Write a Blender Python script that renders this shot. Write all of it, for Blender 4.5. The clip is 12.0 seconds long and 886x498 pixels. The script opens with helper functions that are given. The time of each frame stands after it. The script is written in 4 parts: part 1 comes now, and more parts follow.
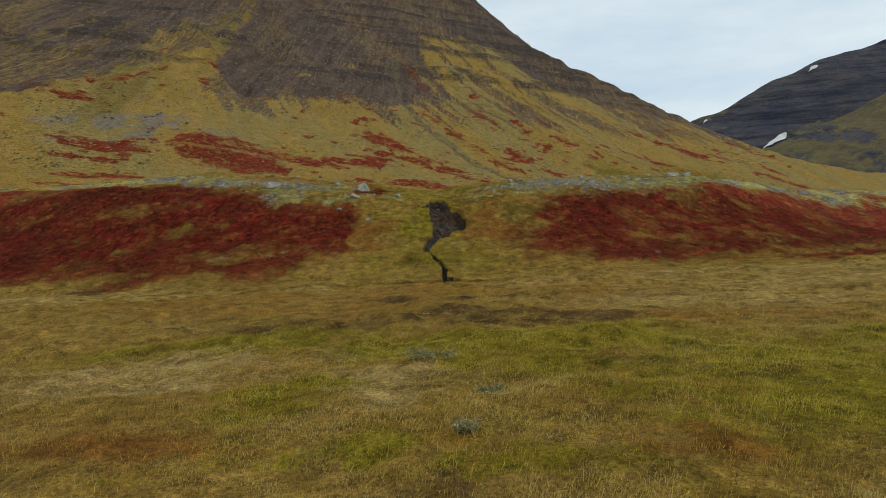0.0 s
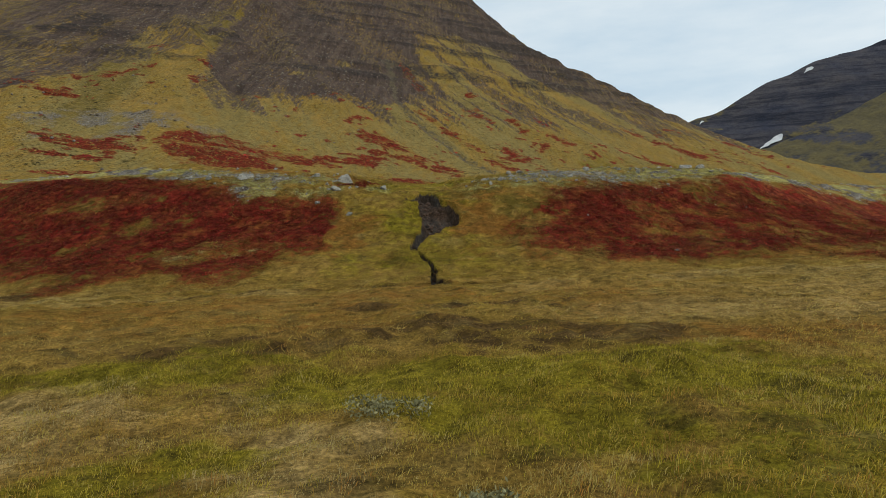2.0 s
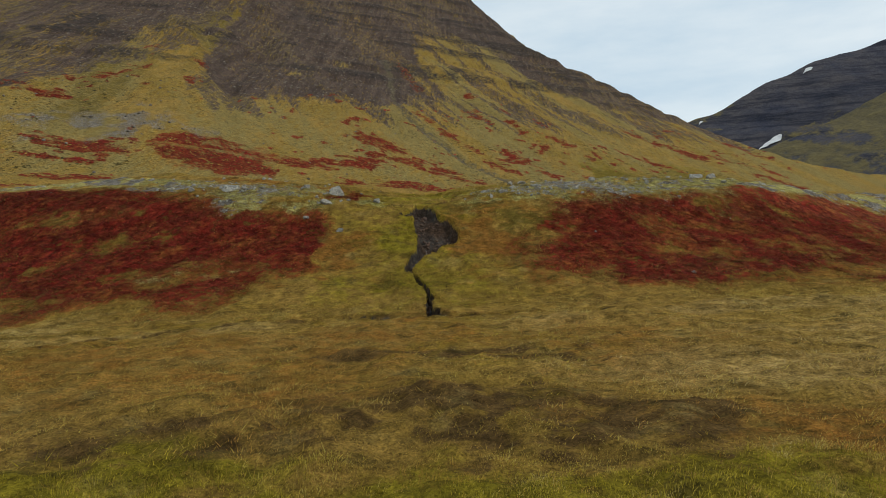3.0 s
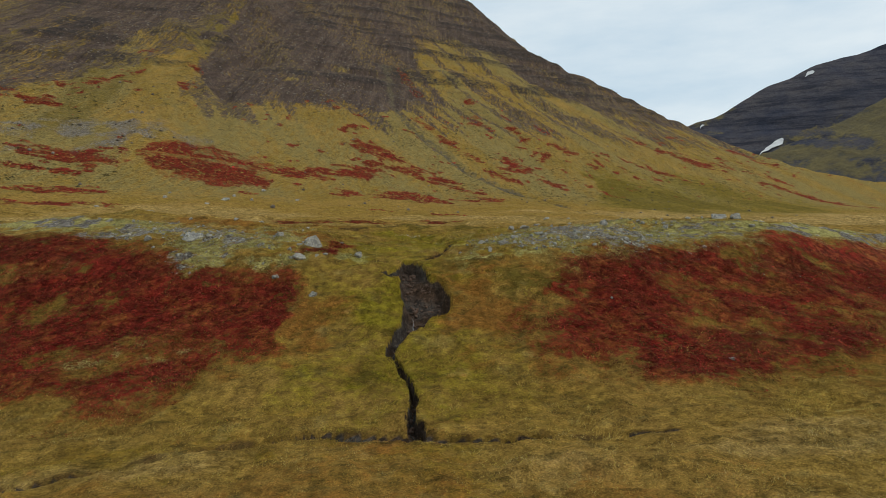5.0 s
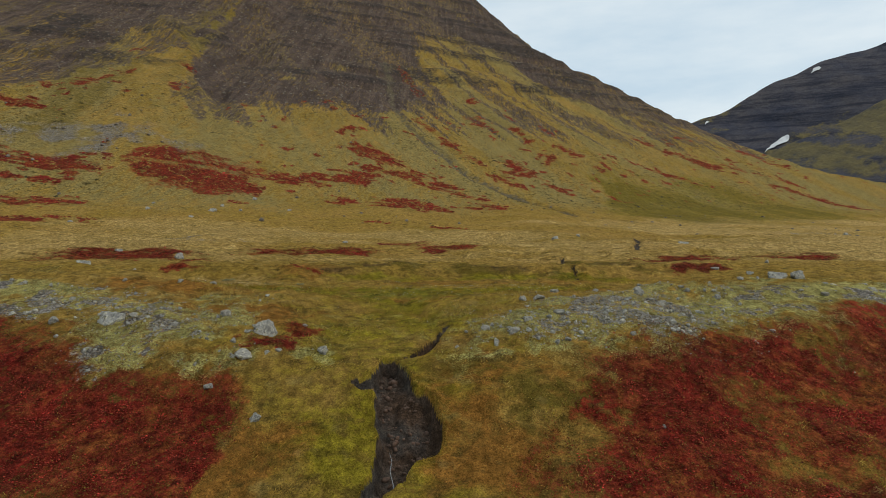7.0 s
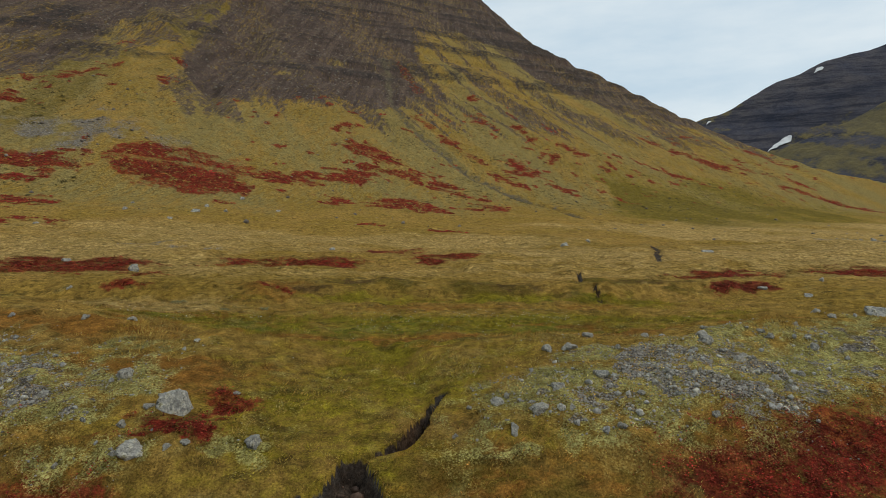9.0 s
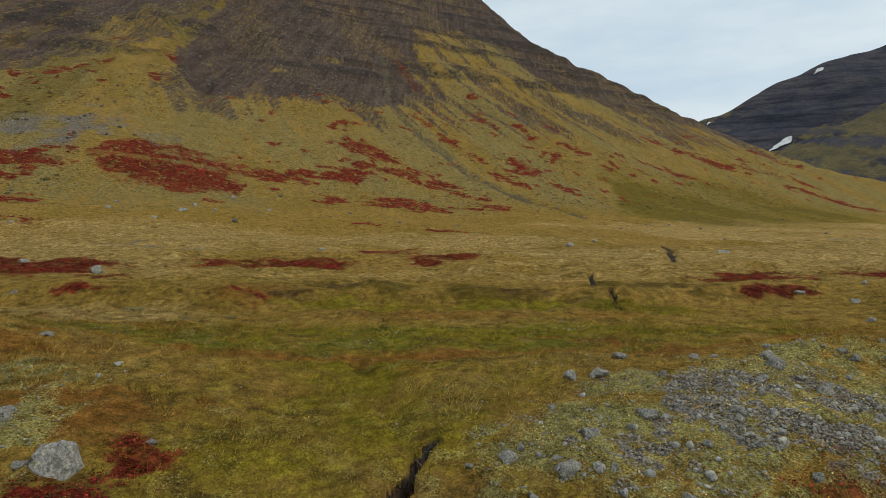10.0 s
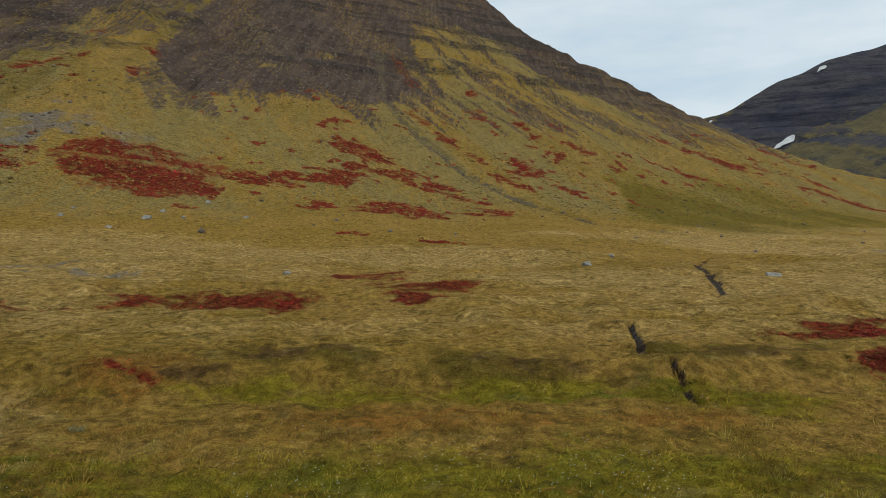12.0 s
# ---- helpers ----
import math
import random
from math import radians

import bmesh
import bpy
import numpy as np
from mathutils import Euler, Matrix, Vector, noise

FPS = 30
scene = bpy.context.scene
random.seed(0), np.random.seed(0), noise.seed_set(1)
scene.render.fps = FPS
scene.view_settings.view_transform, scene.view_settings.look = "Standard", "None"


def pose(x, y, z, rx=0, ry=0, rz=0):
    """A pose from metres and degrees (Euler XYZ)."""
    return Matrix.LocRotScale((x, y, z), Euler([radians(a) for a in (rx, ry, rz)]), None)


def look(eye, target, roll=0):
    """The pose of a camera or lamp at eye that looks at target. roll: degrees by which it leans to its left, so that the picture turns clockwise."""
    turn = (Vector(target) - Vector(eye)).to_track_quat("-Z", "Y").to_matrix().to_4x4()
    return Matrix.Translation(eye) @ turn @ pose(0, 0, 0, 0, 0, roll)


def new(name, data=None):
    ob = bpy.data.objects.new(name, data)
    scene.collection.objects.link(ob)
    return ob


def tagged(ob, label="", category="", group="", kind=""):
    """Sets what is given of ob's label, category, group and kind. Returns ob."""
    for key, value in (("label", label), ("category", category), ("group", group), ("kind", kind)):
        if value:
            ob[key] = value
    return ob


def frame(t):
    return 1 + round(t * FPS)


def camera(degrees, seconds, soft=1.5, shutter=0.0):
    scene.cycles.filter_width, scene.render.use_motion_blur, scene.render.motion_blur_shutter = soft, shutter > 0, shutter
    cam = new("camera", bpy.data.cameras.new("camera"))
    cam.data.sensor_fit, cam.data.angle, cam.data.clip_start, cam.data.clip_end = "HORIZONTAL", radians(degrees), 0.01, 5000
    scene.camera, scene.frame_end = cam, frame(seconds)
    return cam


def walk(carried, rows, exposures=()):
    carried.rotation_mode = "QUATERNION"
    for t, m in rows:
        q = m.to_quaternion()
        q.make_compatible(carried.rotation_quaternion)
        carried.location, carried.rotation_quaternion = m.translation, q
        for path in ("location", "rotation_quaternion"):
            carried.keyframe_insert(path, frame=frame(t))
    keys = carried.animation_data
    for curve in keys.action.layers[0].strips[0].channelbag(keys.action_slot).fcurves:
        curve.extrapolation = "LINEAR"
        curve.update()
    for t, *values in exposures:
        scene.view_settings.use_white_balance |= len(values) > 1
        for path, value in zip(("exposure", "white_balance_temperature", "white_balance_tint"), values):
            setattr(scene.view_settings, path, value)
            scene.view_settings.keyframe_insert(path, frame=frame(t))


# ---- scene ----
cam = camera(72.0, 12.0, soft=0.8)
PATH = [
    (0, (0.069, 0.032, 2.595), (0.063, 2.03, 2.523), -0.4),
    (0.5, (0.155, 1.204, 2.481), (0.151, 3.203, 2.413), -0.4),
    (1, (0.179, 2.254, 2.397), (0.178, 4.253, 2.331), -0.4),
    (1.5, (0.33, 3.282, 2.312), (0.332, 5.281, 2.246), -0.4),
    (2, (0.389, 4.372, 2.248), (0.395, 6.371, 2.181), -0.4),
    (2.5, (0.421, 5.571, 2.751), (0.429, 7.57, 2.683), -0.4),
    (3, (0.485, 6.745, 3.168), (0.495, 8.743, 3.101), -0.4),
    (4.8, (0.918, 11.036, 5.951), (0.93, 13.035, 5.885), -0.2),
    (5, (0.974, 11.49, 6.036), (0.983, 13.489, 5.974), -0.2),
    (5.5, (1.189, 13.02, 6.871), (1.195, 15.018, 6.807), -0.3),
    (6, (1.293, 14.898, 7.792), (1.297, 16.897, 7.726), -0.3),
    (6.5, (1.377, 16.996, 8.752), (1.378, 18.995, 8.68), -0.1),
    (7, (1.442, 19.117, 9.558), (1.443, 21.115, 9.481), -0.1),
    (8.8, (1.613, 26.214, 10.364), (1.613, 28.212, 10.281), 0.2),
    (9, (1.637, 27.023, 10.327), (1.639, 29.022, 10.246), 0.2),
    (9.5, (1.741, 29.471, 10.216), (1.745, 31.469, 10.137), 0.2),
    (10, (1.837, 31.806, 10.021), (1.841, 33.804, 9.944), 0.2),
    (10.5, (1.955, 34.135, 9.785), (1.96, 36.134, 9.709), 0.1),
    (11, (2.131, 36.933, 10.141), (2.135, 38.931, 10.06), 0.1),
    (11.5, (2.36, 40.011, 10.945), (2.363, 42.009, 10.862), 0.2),
    (12, (2.537, 43.547, 11.741), (2.542, 45.545, 11.66), 0.2),
]
walk(cam, [(t, look(eye, target, roll)) for t, eye, target, roll in PATH], [(0, 0.02), (7, 0.02), (9, -0.02), (11, -0.06), (12, -0.05)])

# ---- sky and light ------------------------------------------------------
SUN_TURN, SUN_HEIGHT = radians(115), radians(50)
world = bpy.data.worlds.new("overcast_sky")
scene.world = world
world.use_nodes = True
wn, wl = world.node_tree.nodes, world.node_tree.links
wn.clear()
out = wn.new("ShaderNodeOutputWorld")
back = wn.new("ShaderNodeBackground")
sky = wn.new("ShaderNodeTexSky")
sky.sky_type, sky.sun_disc, sky.sun_elevation, sky.sun_rotation = "NISHITA", False, SUN_HEIGHT, SUN_TURN
dim = wn.new("ShaderNodeVectorMath")
dim.operation = "SCALE"
dim.inputs["Scale"].default_value = 0.1
coord = wn.new("ShaderNodeTexCoord")
flat = wn.new("ShaderNodeMapping")
flat.inputs["Scale"].default_value = (1.6, 1.6, 6.0)
puffs = wn.new("ShaderNodeTexNoise")
puffs.inputs["Scale"].default_value, puffs.inputs["Detail"].default_value, puffs.inputs["Roughness"].default_value = 2.2, 6.0, 0.55
ramp = wn.new("ShaderNodeValToRGB")
ramp.color_ramp.elements[0].position, ramp.color_ramp.elements[0].color = 0.36, (0.60, 0.74, 0.84, 1)
ramp.color_ramp.elements[1].position, ramp.color_ramp.elements[1].color = 0.66, (0.80, 0.89, 0.93, 1)
mix = wn.new("ShaderNodeMix")
mix.data_type = "RGBA"
mix.inputs["Factor"].default_value = 0.86
wl.new(sky.outputs["Color"], dim.inputs[0])
wl.new(coord.outputs["Generated"], flat.inputs["Vector"])
wl.new(flat.outputs["Vector"], puffs.inputs["Vector"])
wl.new(puffs.outputs["Fac"], ramp.inputs["Fac"])
wl.new(dim.outputs["Vector"], mix.inputs["A"])
wl.new(ramp.outputs["Color"], mix.inputs["B"])
wl.new(mix.outputs["Result"], back.inputs["Color"])
wl.new(back.outputs["Background"], out.inputs["Surface"])
back.inputs["Strength"].default_value = 1.0

sun_data = bpy.data.lights.new("sun", "SUN")
sun_data.energy, sun_data.angle, sun_data.color = 1.1, radians(20), (1.0, 0.93, 0.82)
sun = new("sun", sun_data)
sun.matrix_world = look(Vector((math.sin(SUN_TURN) * math.cos(SUN_HEIGHT), math.cos(SUN_TURN) * math.cos(SUN_HEIGHT), math.sin(SUN_HEIGHT))) * 100, (0, 0, 0))


# ---- shape of the land -------------------------------------------------
def lattice(ix, iy, seed):
    """A pseudo-random value in 0..1 for each whole-numbered place."""
    h = (ix.astype(np.int64) * 374761393 + iy.astype(np.int64) * 668265263 + seed * 974634777) & 0xFFFFFFFF
    h = ((h ^ (h >> 13)) * 1274126177) & 0xFFFFFFFF
    h = ((h ^ (h >> 16)) * 2246822519) & 0xFFFFFFFF
    return ((h ^ (h >> 15)) & 0xFFFF) / 65535.0


def value_noise(x, y, seed):
    ix, iy = np.floor(x), np.floor(y)
    fx, fy = x - ix, y - iy
    fx, fy = fx * fx * (3 - 2 * fx), fy * fy * (3 - 2 * fy)
    a, b = lattice(ix, iy, seed), lattice(ix + 1, iy, seed)
    c, d = lattice(ix, iy + 1, seed), lattice(ix + 1, iy + 1, seed)
    return (a + (b - a) * fx) * (1 - fy) + (c + (d - c) * fx) * fy


def fbm(x, y, size, octaves=4, seed=1):
    """Layered noise of about -1 to 1; size is the width of the largest lumps in metres."""
    total, weight, amount = 0.0, 0.0, 1.0
    for k in range(octaves):
        f = 2.03 ** k / size
        ca, sa = math.cos(0.6 * k + seed), math.sin(0.6 * k + seed)
        total = total + amount * (value_noise((x * ca - y * sa) * f, (x * sa + y * ca) * f, seed + 17 * k) * 2 - 1)
        weight += amount
        amount *= 0.52
    return total / weight * 1.6


def step(a, b, v):
    t = np.clip((v - a) / (b - a), 0, 1)
    return t * t * (3 - 2 * t)


def bump(v, width):
    return np.exp(-(v / width) ** 2)


def curve(v, xs, ys):
    """A rounded line through a few given heights."""
    w = np.diff(xs).min() * 0.35
    return sum(np.interp(v + o * w, xs, ys) for o in (-1, -0.5, 0, 0.5, 1)) / 5


def along(x, y, line):
    """Distance to a line of points (x, y, half width), divided by its half width, and the part of the way along it."""
    best, way = np.full(np.shape(x), 1e9), np.zeros(np.shape(x))
    n = len(line) - 1
    for k in range(n):
        (x0, y0, w0), (x1, y1, w1) = line[k], line[k + 1]
        dx, dy = x1 - x0, y1 - y0
        t = np.clip(((x - x0) * dx + (y - y0) * dy) / (dx * dx + dy * dy), 0, 1)
        d = np.hypot(x - x0 - t * dx, y - y0 - t * dy) / (w0 + (w1 - w0) * t)
        way = np.where(d < best, (k + t) / n, way)
        best = np.minimum(best, d)
    return best, way


# the brook in the terrace front, its wide head, the ditch at the foot, and the upper brook
BROOK = [(0.3, 29.2, 0.24), (0.22, 30.0, 0.20), (0.0, 30.5, 0.14), (0.02, 31.2, 0.13), (0.09, 31.8, 0.17), (0.0, 32.4, 0.12), (-0.15, 33.0, 0.09), (-0.43, 33.55, 0.10), (-0.67, 34.3, 0.09), (-1.02, 35.13, 0.14), (-0.9, 35.78, 0.21), (-0.6, 36.37, 0.26), (-0.1, 37.3, 0.34)]
BROOK_HEAD = [(-0.12, 37.3, 0.42), (0.25, 38.4, 0.88), (0.22, 39.4, 1.05), (-0.15, 40.15, 0.82), (-0.5, 41.0, 0.64), (-0.55, 41.9, 0.36)]
BROOK_NICK = [(-0.6, 40.5, 0.4), (-1.14, 40.55, 0.36), (-1.65, 40.6, 0.15)]
BROOK_TOP = [(-0.5, 41.9, 0.2), (0.16, 42.33, 0.16), (0.62, 42.6, 0.26), (1.05, 43.36, 0.24), (1.16, 44.03, 0.14), (1.45, 44.6, 0.12), (1.66, 44.95, 0.1)]
RUNNEL = [(1.1, 44.2, 0.2), (0.62, 46.9, 0.3), (0.06, 49.2, 0.35), (-1.3, 52.5, 0.4)]
DITCH = [(-13.0, 25.0, 0.14), (-10.0, 26.4, 0.15), (-7.6, 27.3, 0.18), (-5.25, 28.9, 0.17), (-2.8, 29.9, 0.15), (0.2, 29.1, 0.28), (1.3, 28.9, 0.22), (2.9, 28.6, 0.13), (4.3, 28.7, 0.2), (6.0, 28.5, 0.14), (7.7, 28.5, 0.08)]
UPPER_A = [(11.8, 64.8, 0.12), (11.75, 65.6, 0.2), (11.8, 66.5, 0.01), (11.9, 67.2, 0.15), (11.8, 68.4, 0.02), (11.2, 69.2, 0.24), (11.4, 70.4, 0.24), (12.0, 72.5, 0.16), (12.6, 75.7, 0.06)]
UPPER_C = [(11.1, 69.6, 0.16), (10.7, 71.0, 0.12), (10.3, 72.6, 0.05)]
UPPER_B = [(20.8, 84.7, 0.2), (24.2, 90.2, 0.32), (25.7, 95.2, 0.42), (28.0, 102.0, 0.2), (29.5, 107.5, 0.35), (37.0, 122.0, 0.2)]

WASH = [(-26.0, 330.0, 4.0), (-19.0, 270.0, 2.0), (-12.5, 248.7, 2.2), (-2.4, 229.6, 2.8), (9.8, 211.6, 2.9), (24.8, 198.4, 2.4), (38.0, 177.0, 1.5), (52.0, 160.0, 0.8)]
FOOT_S = [0, 58, 73, 88, 113, 138, 162, 180, 190, 210, 222, 240, 280, 330, 420, 520]
FOOT_Z = [0, 0, 0.15, 0.5, 2.0, 5.0, 9.6, 18.5, 24.3, 35, 41.5, 50.5, 73, 104, 168, 245]


def upslope(x, y):
    """How far up towards the mountain a place lies, and how far along its foot."""
    return 0.877 * y - 0.48 * x, 0.877 * x + 0.48 * y


EDGE_S = [150, 186, 192, 198, 207, 219, 250, 289, 320, 350, 368, 431, 520]
EDGE_P = [800, 430, 366, 347, 324, 314, 309, 302, 288, 266, 257, 255, 253]


def strata(z, p, s):
    """Uneven rock layers: a value of about -1 to 1 that changes with height."""
    lift = z + fbm(p, s, 70, 3, 51) * 3.0
    return value_noise(lift / 4.6, p / 90.0, 55) * 1.3 + value_noise(lift / 1.9, p / 50.0, 56) * 0.7 - 1.0


def land(x, y, fine=True):
    """Height of the land, in metres."""
    s, p = upslope(x, y)
    toe = 30.3 + np.where(x > 0, 0.0115, 0.005) * np.minimum(np.abs(x), 30) ** 2 + fbm(x, y * 0.3, 9, 2, 5) * 0.5
    toe = toe + np.maximum(np.abs(x) - 30, 0) * np.where(x > 0, 0.5, 0.25)
    v = y - toe
    front = curve(v, [-4, -1, 1, 4.3, 8.5, 11.4, 12.8, 14.5, 17.5, 24], [0, 0, 0.25, 1.2, 3.0, 4.95, 5.45, 5.8, 6.1, 6.3])
    up = front / 6.3
    meadow = (0.035 * np.clip(x, -25, 30) + fbm(x, y, 14, 3, 3) * 0.16) * (1 - up)
    z = meadow + front
    # hollow behind the terrace with its bank, and the way through to the brook
    outlet = bump(x + 0.8 + (y - 44) * 0.1, 4.2) * step(40, 44, y) * (1 - step(50, 54, y))
    left, right = -26 + fbm(y, x, 12, 2, 8) * 2.5, 26 + fbm(y, x, 12, 2, 9) * 3
    start = 47.0 + 0.012 * np.minimum(np.abs(x - 1), 24) ** 2 + np.where(x > 3, 1.6, 1.0)
    bank = 66.5 + fbm(x, y * 0.2, 10, 2, 11) * 1.6 + 0.004 * np.clip(x - 8, -26, 26) ** 2 * np.where(x > 8, 1, -0.4)
    hollow = step(start, start + 5, y) * (1 - step(bank - 0.8, bank + 1.9, y)) * step(left - 7, left + 5, x) * (1 - step(right - 5, right + 7, x))
    z = z - 0.95 * np.maximum(hollow, outlet * 0.75)
    z = z + 0.7 * bump(np.hypot((x - 19) / 2.2, y - 51), 4) + 1.2 * bump(np.hypot((x + 19) / 1.8, y - 54), 5)
    # low swells on the way to the mountain
    far = step(68, 84, y)
    z = z + far * (fbm(x * 0.6, y, 16, 3, 21) * 0.5 + fbm(x * 0.7, y, 5, 3, 23) * 0.3) * (1 - step(130, 170, s))
    z = z + 0.7 * bump(np.hypot((x + 12) / 2.0, y - 86.5), 3.8) + 0.7 * bump(np.hypot((x + 27) / 2.2, y - 82), 4.5) + 0.5 * bump(np.hypot((x - 1) / 2.0, y - 95), 5.0)
    z = z + 1.0 * step(84, 106, y) * step(2, 26, x) - 0.5 * bump(np.hypot((x + 10) / 2, y - 92), 8)
    # mountain
    rise = curve(s, FOOT_S, FOOT_Z)
    past = np.maximum(p - curve(s, EDGE_S, EDGE_P) - fbm(x, y, 45, 4, 31) * 2.5, 0)
    rise = np.minimum(rise, np.maximum(rise - 0.5 * past * past / (past + 12), 4.0))
    z = z + rise
    high = step(150, 215, s)
    z = z + high * (fbm(p, s * 0.12, 26, 4, 41) * 2.2 + fbm(x, y, 9, 3, 43) * 0.35)
    ledge = step(52, 75, z)
    z = z + ledge * 2.6 * strata(z, p, s) * step(-0.5, 0.4, fbm(p, s, 45, 3, 57) + 0.8 * step(110, 160, p))
    z = z + high * fbm(p, s * 0.07, 8, 4, 45) * 0.8
    # spur and gully on the mountain's left shoulder
    spur, way = along(x, y, [(-62.0, 150.0, 16.0), (-85.0, 205.0, 22.0), (-112.0, 290.0, 24.0), (-120.0, 420.0, 30.0)])
    z = z + 3.0 * bump(spur, 0.8) * step(150, 185, s)
    cleft, way = along(x, y, [(-62.0, 185.0, 5.0), (-78.0, 240.0, 6.0), (-82.0, 300.0, 8.0), (-84.0, 420.0, 9.0)])
    z = z - 3.5 * bump(cleft, 0.8) * step(185, 215, s)
    wash, way = along(x, y, WASH)
    z = z - 0.8 * bump(wash, 0.8)
    if fine:
        z = z + fbm(x, y, 2.6, 3, 61) * 0.10 * (1 - step(110, 170, y)) + fbm(x, y, 0.7, 3, 63) * 0.07 * (1 - step(70, 110, y))
        # tussocks and hummocks
        mound = np.maximum(fbm(x, y, 1.25, 3, 65) + 0.1, 0)
        z = z + 0.15 * mound * step(6, 14, y) * (1 - step(72, 100, y)) * (1 - 0.6 * step(41, 43, y) * step(49, 46, y))
        z = z + 0.20 * np.abs(fbm(x, y, 0.9, 3, 67)) * bump(np.hypot((x + 1.2) / 4.6, y - 16.3), 1.35)
        z = z + 0.35 * np.maximum(fbm(x, y, 3.6, 3, 69), 0) * step(66, 80, y) * (1 - step(120, 160, y))
        z = z - cuts(x, y)
    return z


def slump(x, y):
    """Where a sod of turf has slid down into the brook's head."""
    return bump(np.hypot((x - 0.55) / 0.42, (y - 40.7) / 1.0), 1.0)


def cuts(x, y):
    """Depth of the brooks and ditches."""
    wob = fbm(x, y, 1.0, 2, 71) * 0.28
    d = np.zeros(np.shape(x))
    for line, deep, wall in ((BROOK, 0.62, 0.25), (BROOK_HEAD, 1.1, 0.2), (BROOK_NICK, 0.7, 0.3), (BROOK_TOP, 0.8, 0.22), (RUNNEL, 0.16, 0.6), (DITCH, 0.36, 0.5), (UPPER_A, 0.48, 0.5), (UPPER_C, 0.36, 0.5), (UPPER_B, 0.45, 0.6)):
        r, way = along(x, y, line)
        here = step(1.0 + wall, 1.0 - wall, r + wob) * deep
        if line is DITCH:
            here = here * step(-0.25, 0.3, fbm(x, y, 2.2, 2, 73) + bump(x - 1.5, 4.5) * 0.8)
        if line is BROOK_HEAD:
            here = here * (1.0 - 0.45 * way) * (1 - 0.5 * slump(x, y))
            here = here * (1 + 0.12 * fbm(x, y, 0.5, 3, 75))
        d = np.maximum(d, here)
    return d


# ---- materials ----------------------------------------------------------
class Nodes:
    """Short ways to lay out a node material."""

    def __init__(self, name, rough=0.9, gloss=0.04):
        self.mat = bpy.data.materials.new(name)
        self.mat.use_nodes = True
        self.n, self.l = self.mat.node_tree.nodes, self.mat.node_tree.links
        self.bsdf = self.n["Principled BSDF"]
        self.bsdf.inputs["Roughness"].default_value = rough
        self.bsdf.inputs["Specular IOR Level"].default_value = gloss
        self.place = self.n.new("ShaderNodeTexCoord").outputs["Object"]

    def put(self, socket, value):
        if hasattr(value, "node"):
            self.l.new(value, socket)
        elif isinstance(value, tuple):
            socket.default_value = (*value, 1.0)[:4]
        else:
            socket.default_value = value

    def attr(self, name, out="Fac"):
        a = self.n.new("ShaderNodeAttribute")
        a.attribute_name = name
        return a.outputs[out]

    def noise(self, scale, detail=4.0, rough=0.6, stretch=None):
        t = self.n.new("ShaderNodeTexNoise")
        t.inputs["Scale"].default_value, t.inputs["Detail"].default_value, t.inputs["Roughness"].default_value = scale, detail, rough
        at = self.place
        if stretch:
            m = self.n.new("ShaderNodeMapping")
            m.inputs["Scale"].default_value = stretch
            m.inputs["Rotation"].default_value = (0, 0, radians(-28.7))
            self.l.new(at, m.inputs["Vector"])
            at = m.outputs["Vector"]
        self.l.new(at, t.inputs["Vector"])
        return t.outputs["Fac"]

    def cells(self, scale, what="Distance"):
        t = self.n.new("ShaderNodeTexVoronoi")
        t.inputs["Scale"].default_value = scale
        self.l.new(self.place, t.inputs["Vector"])
        return t.outputs[what]

    def ramp(self, fac, a, b, lo=0.0, hi=1.0):
        m = self.n.new("ShaderNodeMapRange")
        m.inputs["From Min"].default_value, m.inputs["From Max"].default_value = a, b
        m.inputs["To Min"].default_value, m.inputs["To Max"].default_value = lo, hi
        self.put(m.inputs["Value"], fac)
        return m.outputs["Result"]

    def math(self, op, a, b):
        m = self.n.new("ShaderNodeMath")
        m.operation = op
        self.put(m.inputs[0], a)
        self.put(m.inputs[1], b)
        return m.outputs["Value"]

    def mix(self, fac, a, b, kind="MIX"):
        m = self.n.new("ShaderNodeMix")
        m.data_type, m.blend_type = "RGBA", kind
        self.put(m.inputs["Factor"], fac)
        self.put(m.inputs["A"], a)
        self.put(m.inputs["B"], b)
        return m.outputs["Result"]

    def bump(self, height, strength, distance):
        b = self.n.new("ShaderNodeBump")
        b.inputs["Strength"].default_value, b.inputs["Distance"].default_value = strength, distance
        self.put(b.inputs["Height"], height)
        self.l.new(b.outputs["Normal"], self.bsdf.inputs["Normal"])

    def done(self, colour):
        self.put(self.bsdf.inputs["Base Color"], colour)
        return self.mat


# colours of the plants, shared by the ground and what grows on it
BOG = (0.125, 0.116, 0.012)
OLIVE, OCHRE, GREEN, DEEP = (0.230, 0.142, 0.026), (0.300, 0.177, 0.043), (0.186, 0.143, 0.013), (0.115, 0.080, 0.014)
STRAW, RUST, BROWN, MOSS = (0.400, 0.268, 0.100), (0.215, 0.098, 0.019), (0.100, 0.058, 0.018), (0.300, 0.265, 0.090)
RED, CRIMSON, SCREE_C, LIME = (0.128, 0.022, 0.012), (0.222, 0.020, 0.013), (0.084, 0.060, 0.050), (0.216, 0.162, 0.056)


